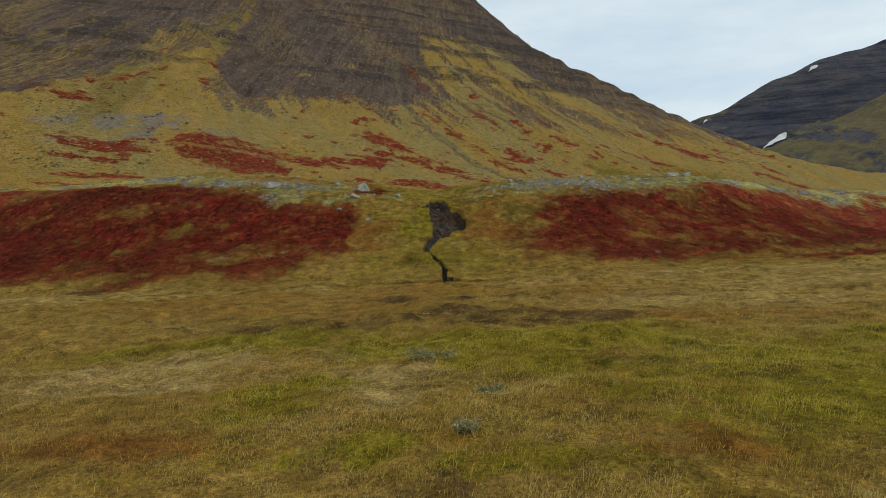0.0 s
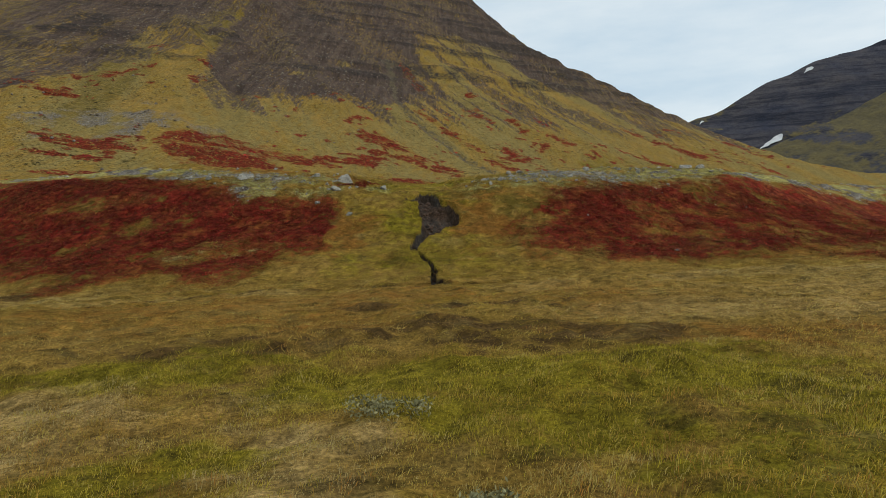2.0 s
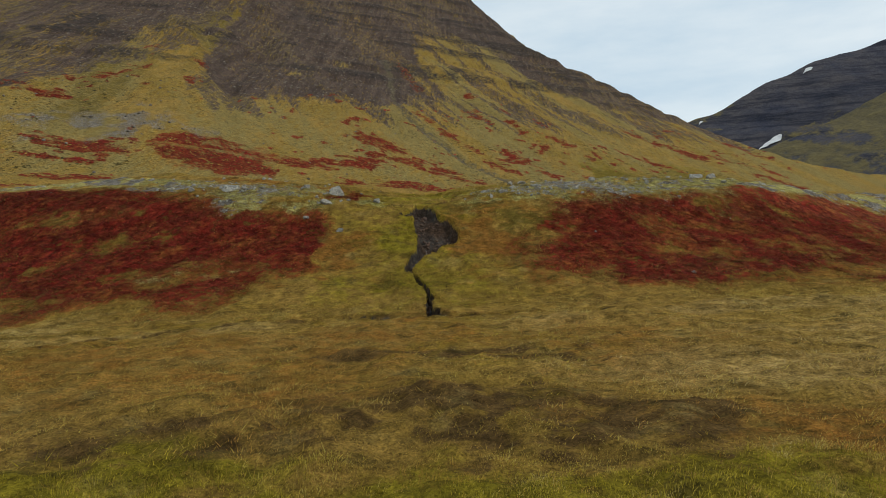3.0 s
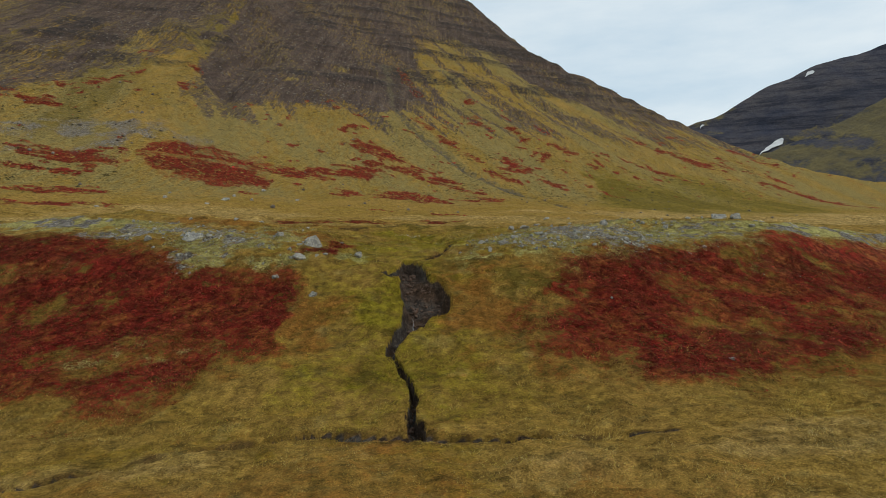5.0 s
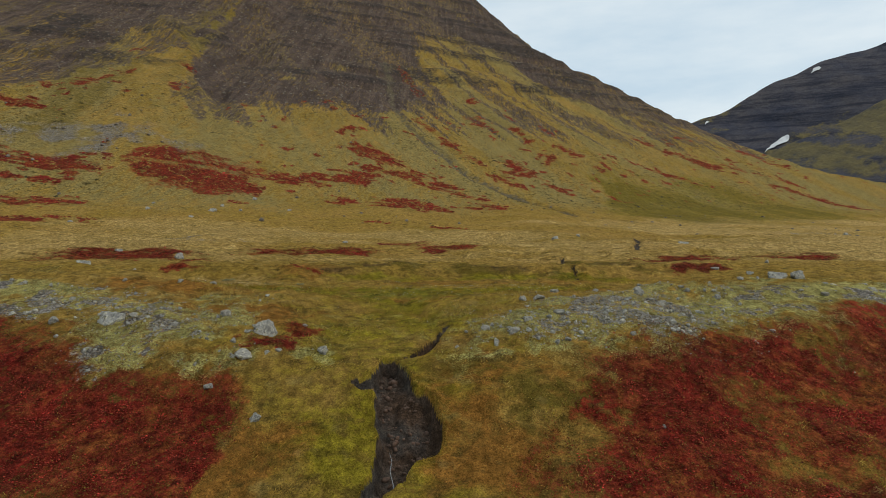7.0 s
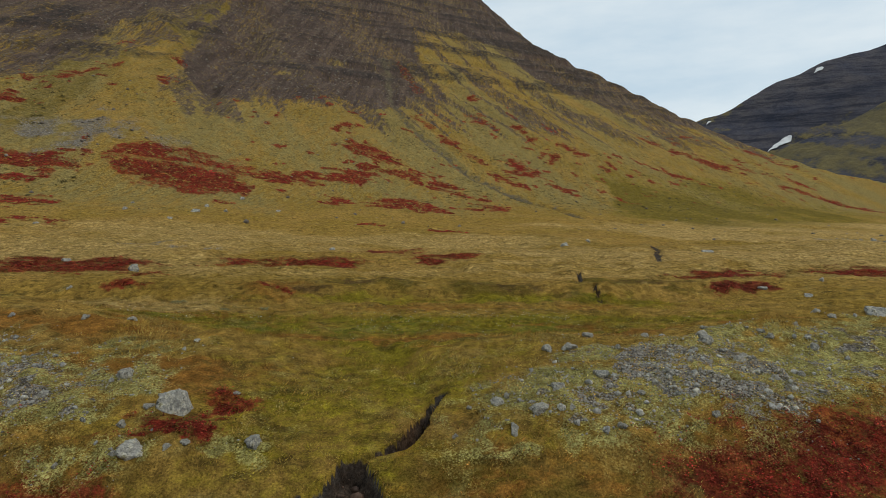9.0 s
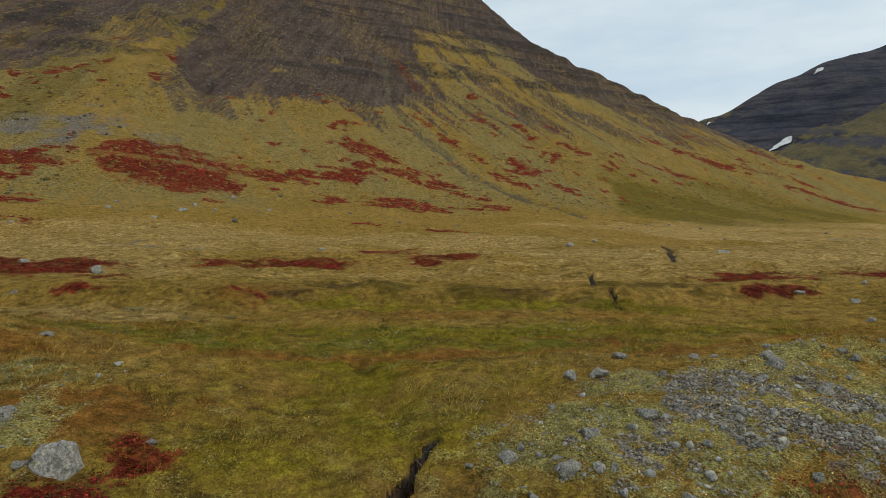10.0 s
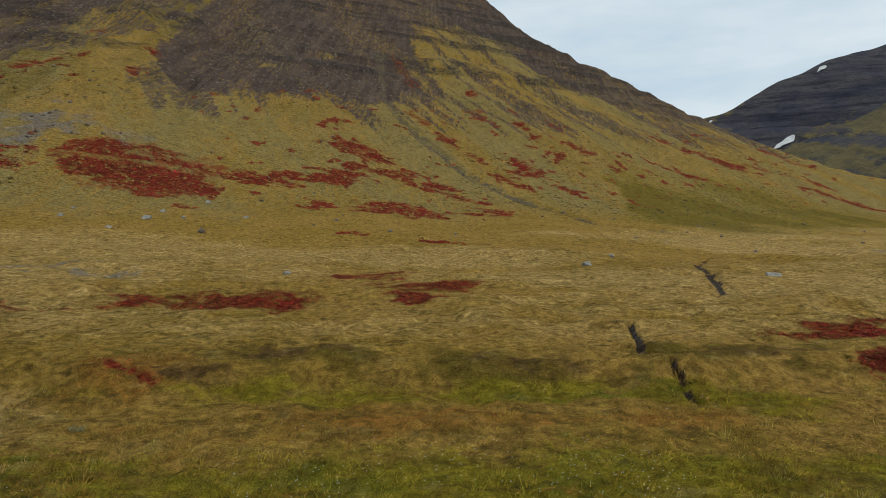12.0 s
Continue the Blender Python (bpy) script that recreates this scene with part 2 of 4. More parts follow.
def ground_material():
    g = Nodes("heath_ground")
    big, mid, small, tiny = g.noise(0.09, 5), g.noise(0.55, 6, 0.65), g.noise(3.0, 5, 0.7), g.noise(17.0, 4, 0.8)
    streak = g.noise(1.0, 6, 0.7, (0.30, 0.045, 0.05))
    fine_streak = g.noise(1.0, 6, 0.75, (1.1, 0.22, 0.3))

    grain = g.math("ADD", g.math("MULTIPLY", mid, 0.55), g.math("MULTIPLY", small, 0.45))

    def soft(name, how=0.5, by=None, a=0.3, b=0.7):
        """A mask broken up by grain."""
        mask = g.attr(name)
        return g.math("MULTIPLY", g.ramp(g.math("ADD", mask, g.ramp(by or grain, 0.37, 0.63, -how, how)), a, b), g.ramp(mask, 0.02, 0.3))

    col = g.mix(g.ramp(big, 0.38, 0.62), OCHRE, OLIVE)
    col = g.mix(g.ramp(mid, 0.4, 0.7, 0, 0.7), col, OLIVE)
    col = g.mix(soft("lime", 0.4, fine_streak, 0.2, 0.9), col, LIME)
    col = g.mix(soft("green", 0.4, None, 0.2, 0.8), col, GREEN)
    col = g.mix(soft("bog", 0.4, None, 0.2, 0.8), col, BOG)
    col = g.mix(soft("straw", 0.22, None, 0.1, 0.9), col, STRAW)
    col = g.mix(soft("rust", 0.5, None, 0.2, 0.9), col, RUST)
    col = g.mix(soft("deep", 0.4, None, 0.2, 0.8), col, DEEP)
    col = g.mix(soft("brown", 0.45), col, BROWN)
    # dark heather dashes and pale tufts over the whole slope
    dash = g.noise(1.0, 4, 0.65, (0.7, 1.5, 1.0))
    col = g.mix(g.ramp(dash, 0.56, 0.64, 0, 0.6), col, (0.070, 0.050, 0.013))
    col = g.mix(g.ramp(g.noise(0.8, 3, 0.6), 0.58, 0.72, 0, 0.5), col, (0.26, 0.19, 0.06))
    tawny = g.mix(g.ramp(mid, 0.35, 0.65), (0.100, 0.052, 0.014), RUST)
    red = g.mix(g.ramp(small, 0.38, 0.62), RED, CRIMSON)
    red = g.mix(g.ramp(grain, 0.49, 0.60, 0, 0.6), red, tawny)
    red = g.mix(g.ramp(g.noise(0.3, 4), 0.45, 0.62, 0, 0.6), red, (0.088, 0.024, 0.012))
    col = g.mix(soft("red", 0.5), col, red)
    col = g.mix(soft("moss", 0.5, tiny, 0.2, 0.8), col, MOSS)
    # weathered stones in the gravel, each cell one stone
    pebble = g.cells(16.0, "Color")
    grey = g.mix(g.ramp(pebble, 0.5, 0.95), (0.10, 0.086, 0.074), (0.36, 0.32, 0.265))
    col = g.mix(soft("gravel", 0.6, small), col, grey)
    # scree: grey-brown rubble running downhill, light blocks in it
    rubble = g.mix(g.ramp(streak, 0.38, 0.62), (0.046, 0.034, 0.030), SCREE_C)
    rubble = g.mix(g.ramp(fine_streak, 0.35, 0.7, 0, 0.75), rubble, (0.120, 0.082, 0.060))
    rubble = g.mix(g.ramp(mid, 0.55, 0.7, 0, 0.5), rubble, (0.085, 0.068, 0.030))
    block = g.math("MULTIPLY", g.ramp(g.cells(0.9), 0.2, 0.1), g.ramp(g.noise(0.25, 4), 0.48, 0.58))
    rubble = g.mix(g.math("MULTIPLY", block, 0.6), rubble, (0.17, 0.145, 0.115))
    col = g.mix(soft("scree", 0.45, fine_streak, 0.2, 0.8), col, rubble)
    col = g.mix(soft("wash", 0.4, grain, 0.2, 0.9), col, g.mix(small, (0.060, 0.048, 0.028), (0.150, 0.120, 0.075)))
    # darker and paler streaks running down the slope
    fall_noise = g.noise(1.0, 5, 0.7, (0.50, 0.022, 0.02))
    high = g.math("ADD", g.math("MULTIPLY", g.attr("lime"), 0.28), g.ramp(g.attr("scree"), 0.05, 0.6))
    streak_tone = g.mix(g.ramp(fall_noise, 0.38, 0.62), (0.62, 0.62, 0.64), (1.30, 1.28, 1.22))
    col = g.mix(g.math("MULTIPLY", high, 0.55), col, streak_tone, "MULTIPLY")
    boulder = g.cells(0.55, "Color")
    col = g.mix(g.math("MULTIPLY", g.math("MULTIPLY", g.attr("scree"), g.ramp(g.cells(0.55), 0.34, 0.22)), g.ramp(boulder, 0.62, 0.7, 0, 0.75)), col, (0.185, 0.160, 0.130))
    # bare rock where the mountain breaks into steps
    cliff = g.math("MULTIPLY", g.ramp(g.attr("cliff"), 0.1, 0.9), g.ramp(mid, 0.35, 0.6))
    col = g.mix(cliff, col, g.mix(small, (0.016, 0.013, 0.012), (0.055, 0.046, 0.040)))
    earth = g.mix(g.ramp(mid, 0.4, 0.6), g.mix(small, (0.024, 0.016, 0.011), (0.110, 0.066, 0.040)), g.mix(small, (0.030, 0.024, 0.020), (0.090, 0.078, 0.066)))
    col = g.mix(g.ramp(g.attr("soil"), 0.03, 0.16), col, earth)
    # grain in the colour: dead stems, and shade between tufts that bumps leave weak
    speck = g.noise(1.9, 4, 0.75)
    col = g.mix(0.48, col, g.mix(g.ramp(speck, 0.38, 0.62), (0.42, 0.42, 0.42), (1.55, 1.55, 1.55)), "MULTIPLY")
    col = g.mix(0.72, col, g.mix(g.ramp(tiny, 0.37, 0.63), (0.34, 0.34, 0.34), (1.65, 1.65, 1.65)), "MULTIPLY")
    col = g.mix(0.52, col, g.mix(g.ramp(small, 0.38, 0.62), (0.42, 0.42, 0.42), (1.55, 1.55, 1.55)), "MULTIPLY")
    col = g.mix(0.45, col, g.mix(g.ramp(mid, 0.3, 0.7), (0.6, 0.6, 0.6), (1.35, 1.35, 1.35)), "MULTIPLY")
    lumps = g.math("ADD", g.math("MULTIPLY", mid, 1.2), g.math("ADD", g.math("MULTIPLY", small, 0.5), g.math("MULTIPLY", tiny, 0.22)))
    g.bump(lumps, 0.9, 0.35)
    rough = g.ramp(g.attr("soil"), 0, 1, 0.95, 0.7)
    g.put(g.bsdf.inputs["Roughness"], rough)
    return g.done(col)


def leaf_material(name):
    """Leaves and blades: the tint of each plant, paler towards some tips."""
    g = Nodes(name, 0.85, 0.05)
    tint = g.attr("tint", "Color")
    return g.done(g.mix(0.5, tint, g.mix(g.noise(9.0, 2), (0.45, 0.45, 0.45), (1.55, 1.55, 1.55)), "MULTIPLY"))


def stone_material(name, dark, pale):
    g = Nodes(name, 0.9, 0.08)
    a, b, c = g.noise(1.0, 6, 0.7), g.noise(2.6, 6, 0.75), g.noise(9.0, 4, 0.75)
    col = g.mix(g.ramp(a, 0.38, 0.62), dark, pale)
    col = g.mix(g.ramp(b, 0.5, 0.58, 0, 0.85), col, (0.50, 0.46, 0.36))
    col = g.mix(g.ramp(g.noise(1.9, 6, 0.8), 0.54, 0.62, 0, 0.85), col, (0.050, 0.047, 0.036))
    col = g.mix(g.ramp(g.noise(2.4, 5, 0.7), 0.6, 0.66, 0, 0.7), col, (0.19, 0.165, 0.05))
    col = g.mix(0.7, col, g.mix(g.ramp(c, 0.35, 0.65), (0.4, 0.4, 0.4), (1.5, 1.5, 1.5)), "MULTIPLY")
    g.bump(g.math("ADD", a, g.math("MULTIPLY", b, 0.5)), 1.0, 0.15)
    return g.done(col)


GROUND = ground_material()
LEAF = leaf_material("grass_blades")
SHRUB = leaf_material("shrub_leaves")
STONE = stone_material("lichened_stone", (0.205, 0.192, 0.165), (0.42, 0.395, 0.34))
DARK_STONE = stone_material("blue_grey_stone", (0.185, 0.178, 0.160), (0.37, 0.355, 0.31))


def far_material():
    g = Nodes("far_mountain_hazy_rock")
    a, b, c = g.noise(0.012, 6, 0.7), g.noise(0.05, 6, 0.7), g.noise(0.3, 4, 0.7)
    layer = g.noise(1.0, 6, 0.7, (0.006, 0.006, 0.075))
    # rock and turf colours include the pale bluish haze of distance
    col = g.mix(g.ramp(a, 0.35, 0.65), (0.048, 0.051, 0.070), (0.098, 0.086, 0.086))
    col = g.mix(g.ramp(layer, 0.50, 0.60, 0, 0.75), col, (0.022, 0.024, 0.034))
    col = g.mix(g.ramp(b, 0.5, 0.66, 0, 0.5), col, (0.030, 0.032, 0.044))
    turf = g.mix(g.ramp(b, 0.35, 0.65), (0.092, 0.080, 0.052), (0.158, 0.126, 0.058))
    col = g.mix(g.ramp(g.math("ADD", g.attr("turf"), g.ramp(b, 0.3, 0.7, -0.45, 0.45)), 0.4, 0.75), col, turf)
    col = g.mix(0.5, col, g.mix(c, (0.5, 0.5, 0.5), (1.5, 1.5, 1.5)), "MULTIPLY")
    g.bump(g.math("ADD", a, b), 0.8, 12.0)
    return g.done(col)


def plain_material(name, a, b, scale, rough=0.8, gloss=0.08):
    g = Nodes(name, rough, gloss)
    n = g.noise(scale, 5, 0.65)
    g.bump(n, 0.3, 0.02)
    return g.done(g.mix(g.ramp(n, 0.3, 0.7), a, b))


FAR_ROCK = far_material()
SNOW = plain_material("old_snow", (0.50, 0.50, 0.49), (0.66, 0.66, 0.65), 0.05, 0.7)
COTTON = plain_material("cotton_heads", (0.62, 0.60, 0.55), (0.8, 0.78, 0.74), 30.0, 0.9)
WATER = plain_material("brook_water", (0.008, 0.008, 0.008), (0.02, 0.017, 0.014), 6.0, 0.35, 0.3)
FOAM = plain_material("falling_water", (0.05, 0.05, 0.05), (0.34, 0.35, 0.36), 25.0, 0.3, 0.5)
STEM = plain_material("woody_stems", (0.05, 0.035, 0.022), (0.10, 0.07, 0.045), 20.0, 0.9)


# ---- what grows where ---------------------------------------------------
def patch(x, y, rows, seed, rough=0.5, edge=0.45, lump=0.9):
    """A mask of uneven patches: rows of (x, y, half length, half depth, turn in degrees)."""
    m = np.zeros(np.shape(x))
    for k, (px, py, rx, ry, turn) in enumerate(rows):
        near = (np.abs(x - px) < 2.2 * max(rx, ry)) & (np.abs(y - py) < 2.2 * max(rx, ry))
        if not near.any():
            continue
        ca, sa = math.cos(radians(turn)), math.sin(radians(turn))
        dx, dy = x[near] - px, y[near] - py
        r = np.hypot((dx * ca + dy * sa) / rx, (dy * ca - dx * sa) / ry)
        size = (rx * ry) ** 0.5
        r = r + rough * (fbm(x[near], y[near], size * lump, 4, seed) + 0.6 * fbm(x[near] * 0.6, y[near] * 1.4, size * 0.3, 3, seed + 3))
        m[near] = np.maximum(m[near], step(1.0 + edge, 1.0 - edge, r))
    return m


def inside(x, y, corners):
    """Whether places lie within a many-cornered outline."""
    m = np.zeros(np.shape(x), dtype=bool)
    for (x0, y0), (x1, y1) in zip(corners, corners[1:] + corners[:1]):
        if y0 == y1:
            continue
        m ^= ((y0 > y) != (y1 > y)) & (x < (x1 - x0) * (y - y0) / (y1 - y0) + x0)
    return m


def region(x, y, corners, seed, size):
    """A mask of a many-cornered area with a ragged, soft edge."""
    m = np.zeros(np.shape(x))
    (x0, y0), (x1, y1) = np.min(corners, 0) - 2 * size, np.max(corners, 0) + 2 * size
    near = (x > x0) & (x < x1) & (y > y0) & (y < y1)
    if near.any():
        u, w = x[near], y[near]
        dx, dy = fbm(u, w, size * 2.5, 4, seed) * size, fbm(u, w, size * 2.5, 4, seed + 3) * size
        for k in range(5):
            m[near] += inside(u + dx * (0.5 + 0.25 * k), w + dy * (0.5 + 0.25 * k) + 0.4 * size * (k - 2), corners) / 5.0
    return m


RED_LEFT_FRONT = [(-50, 54), (-23.6, 46.6), (-19, 46.4), (-13.4, 43.1), (-9, 42), (-5.9, 41.2), (-4.9, 38), (-5.7, 35.9), (-7, 34.8), (-8.6, 34), (-10.1, 32.9), (-12, 32.3), (-15, 32.5), (-24, 34.6), (-50, 41)]
RED_RIGHT_FRONT = [(6.6, 41.9), (5.2, 39.2), (4.4, 36.4), (4.4, 34.2), (5.2, 33), (7, 32.4), (10.4, 32.2), (14.1, 33.7), (17.3, 35.2), (24, 38.6), (50, 52), (54, 66), (28.7, 50.9), (17, 45.6), (12.4, 43.9), (10.1, 42.7), (8, 42)]


RED_HEART = [(-72, 159), (-71, 169), (-60, 178.3), (-50.2, 182.7), (-43.2, 178), (-42.3, 163), (-52.8, 157.2), (-63.7, 157)]


def front_of(x, y):
    toe = 30.3 + np.where(x > 0, 0.0115, 0.005) * np.minimum(np.abs(x), 30) ** 2
    return y - toe - np.maximum(np.abs(x) - 30, 0) * np.where(x > 0, 0.5, 0.25)


RED_FAR = [(-86.1, 154.5, 9.5, 3.2, 0), (-67.6, 113.7, 8, 5.5, 0), (-72, 135, 4.2, 2.5, 0), (-78, 132, 4.6, 2.8, 0), (-91.4, 145.3, 3.8, 1.6, 0), (-115, 183, 8, 2.9, 10), (-17, 206, 5, 3, 15), (-82.5, 157, 5.3, 3.2, 0), (-81.5, 148, 2.2, 1.6, 19), (-72.3, 136, 2.6, 3, 32), (-62.4, 120, 1.4, 2.6, 43), (-43.4, 152.4, 1.6, 2, 18), (-20.6, 188.1, 15, 3.4, 20), (-38.3, 177.8, 5.4, 2.4, 20), (-4.6, 174.6, 14.3, 5.2, 12), (-24, 171, 2.2, 2.2, 16), (-11.3, 140.7, 2.2, 2.2, 20), (3.3, 135.2, 2.2, 2.4, 26), (-19.3, 208.8, 6.5, 3.2, 25), (-17.9, 196.9, 4, 1.8, 20), (-7.3, 201, 7, 2, 40)]
RED_SLOPE = [(1, 200.4, 3.5, 2.4, -2), (7.5, 193.9, 3.1, 1.3, -11), (13.5, 193.3, 1.6, 1.5, -17), (-6, 252.8, 5.6, 1.6, -54), (4.1, 236.6, 9.4, 2, -53), (-14.4, 310.2, 15, 2, -71), (15.5, 303.3, 3.2, 2, -56), (17.8, 270.7, 4.2, 2.6, -42), (30.3, 288.8, 6.7, 1.3, -81), (31.6, 269.6, 2.2, 2, -49), (34.6, 259.3, 1.8, 2, -19), (45.6, 280.3, 5.5, 1.5, -68), (51, 259.4, 5, 2.6, -38), (26.2, 228.9, 4, 3, -30), (32.2, 223.5, 6, 4, -7), (21.7, 213.4, 5.2, 2.4, -17)]
RED_RIGHT = [(38.9, 215.6, 2.8, 2, -8), (95.2, 303.5, 4, 4, -34), (104.2, 297, 3.2, 2, 4), (112.2, 292.5, 6, 3, -40), (120.6, 290.9, 6.8, 3, -5), (134, 295.7, 4.7, 1.8, -8), (161.2, 335.2, 12, 3, -20), (159.4, 298.9, 4, 3, -12), (170.5, 281.9, 14, 3, -5), (86.5, 253, 3.5, 1.2, 16), (-84.8, 219.2, 3, 2.2, -7), (-88.8, 238.6, 2, 2.8, 18), (-107.6, 208.3, 12, 1.8, 82), (-115.3, 200.4, 3.2, 1.6, 80), (-102.7, 223.6, 3, 1.2, 61), (-110.6, 245.7, 3.8, 1.8, 74), (92.8, 262.6, 7, 1.5, -20)]
RED_NEAR = [(-27.6, 76.2, 5.6, 3.4, 8), (-20.8, 72.3, 2.2, 1.2, -10), (-19.6, 67.2, 1.6, 0.5, -1), (-11.2, 81.6, 4.6, 1.8, 4), (-9.6, 66.3, 0.7, 0.3, -25), (-8.4, 65.8, 0.5, 0.2, -25), (-3.1, 97.5, 3.0, 3.6, 0), (1.1, 84.4, 2.1, 1.8, 6), (2.2, 91.0, 2.9, 2.4, 6), (23.2, 73.6, 3.6, 1.1, 10), (33.2, 78.3, 6.5, 2.2, 16), (21.8, 68.9, 2.6, 0.7, 8), (23.5, 35.0, 4.6, 1.5, 38), (-5.2, 42.75, 1.1, 0.5, 0), (-4.4, 44.2, 0.6, 0.6, 0), (-13.5, 42.2, 0.9, 0.5, 0), (4.6, 43.6, 0.35, 0.25, 0)]
SCREE = [(-91.7, 250), (-104, 326), (-112, 420), (-120, 620), (260, 620), (120, 500), (85, 441), (120, 428), (155, 402), (205, 360), (80, 348), (56, 364), (38, 402), (8, 413), (-13, 385), (-12, 352), (-6, 324), (3, 302), (3.5, 290), (-17, 264), (-29, 254), (-40, 239), (-55, 236), (-70, 227), (-82, 226)]
LEFT_HIGH = [(-270, 190), (-270, 430), (-116, 430), (-109, 346), (-105, 329), (-100, 282), (-97, 252), (-109, 234), (-115, 206), (-118, 176), (-150, 150)]
CREST = [(-124, 262), (-117, 280), (-111, 328), (-103, 306), (-103, 270), (-102, 243), (-115, 228)]
STONE_FLANK = [(-106, 160), (-99, 177), (-88, 184), (-71, 180), (-60, 177), (-73, 165), (-90, 159), (-98, 154)]
BOWL = [(52, 236), (60, 250), (78, 259), (112, 270), (134, 263), (165, 278), (172, 262), (140, 228), (118, 212), (92, 186), (69, 168), (58, 192), (55, 222)]


def cover(x, y):
    """Masks of the ground's cover."""
    s, p = upslope(x, y)
    v = front_of(x, y)
    n1, n2, n3 = fbm(x, y, 7, 4, 101), fbm(x, y, 2.2, 4, 103), fbm(x, y, 0.6, 3, 105)
    wide = fbm(x * 0.7, y, 22, 4, 107)
    c = {}
    # red dwarf shrubs on the terrace front
    left = region(x, y, RED_LEFT_FRONT, 213, 1.3)
    right = region(x, y, RED_RIGHT_FRONT, 215, 1.3) * (0.35 + 0.65 * step(4.5, 9.0, x + n2 * 1.5 + n1 * 1.2 + 0.25 * (v - 6)))
    red = np.maximum(left, right)
    gap = patch(x, y, [(-11.6, 35.6, 3.4, 1.1, 8), (-20.5, 42.4, 3.5, 0.8, -6), (-7.2, 41.6, 2.2, 0.6, 0), (13.4, 37.6, 1.6, 0.4, 0), (16, 41.6, 2.4, 0.4, 4), (20, 40.5, 2.2, 0.5, 8)], 211)
    thin = step(-0.7, 0.35, n2 * 0.9 + 0.4 * n3 + 0.4 * n1 + 0.12)
    red = red * (1 - 0.5 * gap) * (0.5 + 0.5 * thin)
    flecks = np.maximum.reduce([patch(x, y, RED_FAR, 221, 1.05, 0.5), patch(x, y, RED_SLOPE, 223, 1.05, 0.5), patch(x, y, RED_RIGHT, 225, 1.05, 0.5), patch(x, y, RED_NEAR, 227, 0.75, 0.7), 0.9 * region(x, y, RED_HEART, 235, 3.5)])
    spots = step(0.70, 0.9, fbm(x, y * 0.8, 3.5, 3, 229) + 0.25 * fbm(p, s, 50, 2, 231)) * step(150, 175, s) * step(255, 225, s)
    c["red"] = np.maximum(np.maximum(red, flecks * np.where(y > 100, 0.5 + 0.5 * step(-0.5, 0.1, fbm(p * 0.35, s, 2.6, 4, 233)), 0.75 + 0.25 * step(-0.5, 0.2, n2))), spots * 0.8)
    # stones and pale moss along the terrace edge
    stony = patch(x, y, [(4.9, 44.4, 2.0, 1.5, 0), (6.8, 44.6, 3.0, 1.4, -4), (9.6, 45.4, 2.8, 1.6, 10), (8.2, 47.0, 2.6, 0.7, -2), (13.4, 46.6, 3.4, 1.1, 8), (17.5, 48.4, 4, 1.0, 10), (23, 50.2, 5, 1.2, 12), (32, 54, 7, 1.8, 14), (-10.5, 43.6, 2.6, 1.6, 5), (-11.1, 45.4, 2.3, 1.2, -4), (-10.6, 42.0, 1.4, 0.8, 0), (-16.5, 46.7, 3.0, 1.3, -8), (-18.5, 49, 4.5, 1.0, -8), (-27, 51, 6, 1.6, -8), (-36, 53, 6, 1.6, -6), (-11.3, 41.7, 0.5, 0.8, 0), (44, 60, 8, 2, 20)], 241, 0.45, 0.35)
    c["red"] = c["red"] * (1 - 0.8 * stony)
    far_stone = patch(x, y, [(-28.9, 95.4, 7, 2.6, -6), (-14.7, 154.7, 2.3, 2, 4), (84, 138, 28, 3.5, 4)], 243, 0.8, 0.5)
    c["gravel"] = np.maximum.reduce([stony * step(-0.1, 0.5, n2 * 0.9 + n3 * 1.0), 0.55 * far_stone * step(0.0, 0.5, n2 + 0.1), 0.75 * region(x, y, STONE_FLANK, 247, 4.0) * step(-0.35, 0.4, fbm(x, y, 6, 4, 249))])
    fringe = patch(x, y, [(4.9, 44.0, 2.6, 1.9, 0), (7.5, 42.9, 3.2, 0.8, 0), (13, 47.8, 6.0, 2.2, 6), (12, 45.0, 8.0, 2.4, 8), (24, 50, 10, 2.6, 10), (-9.8, 44.4, 3.4, 2.6, 0), (-9.7, 47.4, 2.4, 1.2, -9), (-20, 48.2, 9, 2.2, -8), (-33, 52, 9, 2.4, -8), (-7, 41.8, 1.6, 0.5, 0), (-11.6, 35.6, 2.8, 0.6, 8), (-3.5, 42.0, 0.8, 0.4, 0), (14.2, 36.9, 1.4, 0.18, 0)], 245, 0.5, 0.4)
    c["moss"] = (1 - 0.85 * c["red"]) * np.maximum.reduce([0.75 * fringe * step(-0.3, 0.45, n2 * 0.6 + n3 * 1.3), 0.95 * stony * step(0.28, -0.25, n2 * 0.9 + n3 * 1.0), 0.2 * step(0.3, 0.7, n3 + n2) * step(39, 42, y) * step(60, 55, y)])
    # green ground: round the brook, in the hollow, and in the meadow
    mouth = bump(x + 0.4, 5.2 + v * 0.05) * step(-2, 2, v) * step(26, 14, v)
    bog = patch(x, y, [(0.5, 57.6, 13, 2.6, 4), (-1.0, 51, 2.5, 2.6, -3), (4, 65.8, 9, 0.9, 2), (13.5, 65.2, 2.8, 1.6, 0)], 251, 0.6, 0.8)
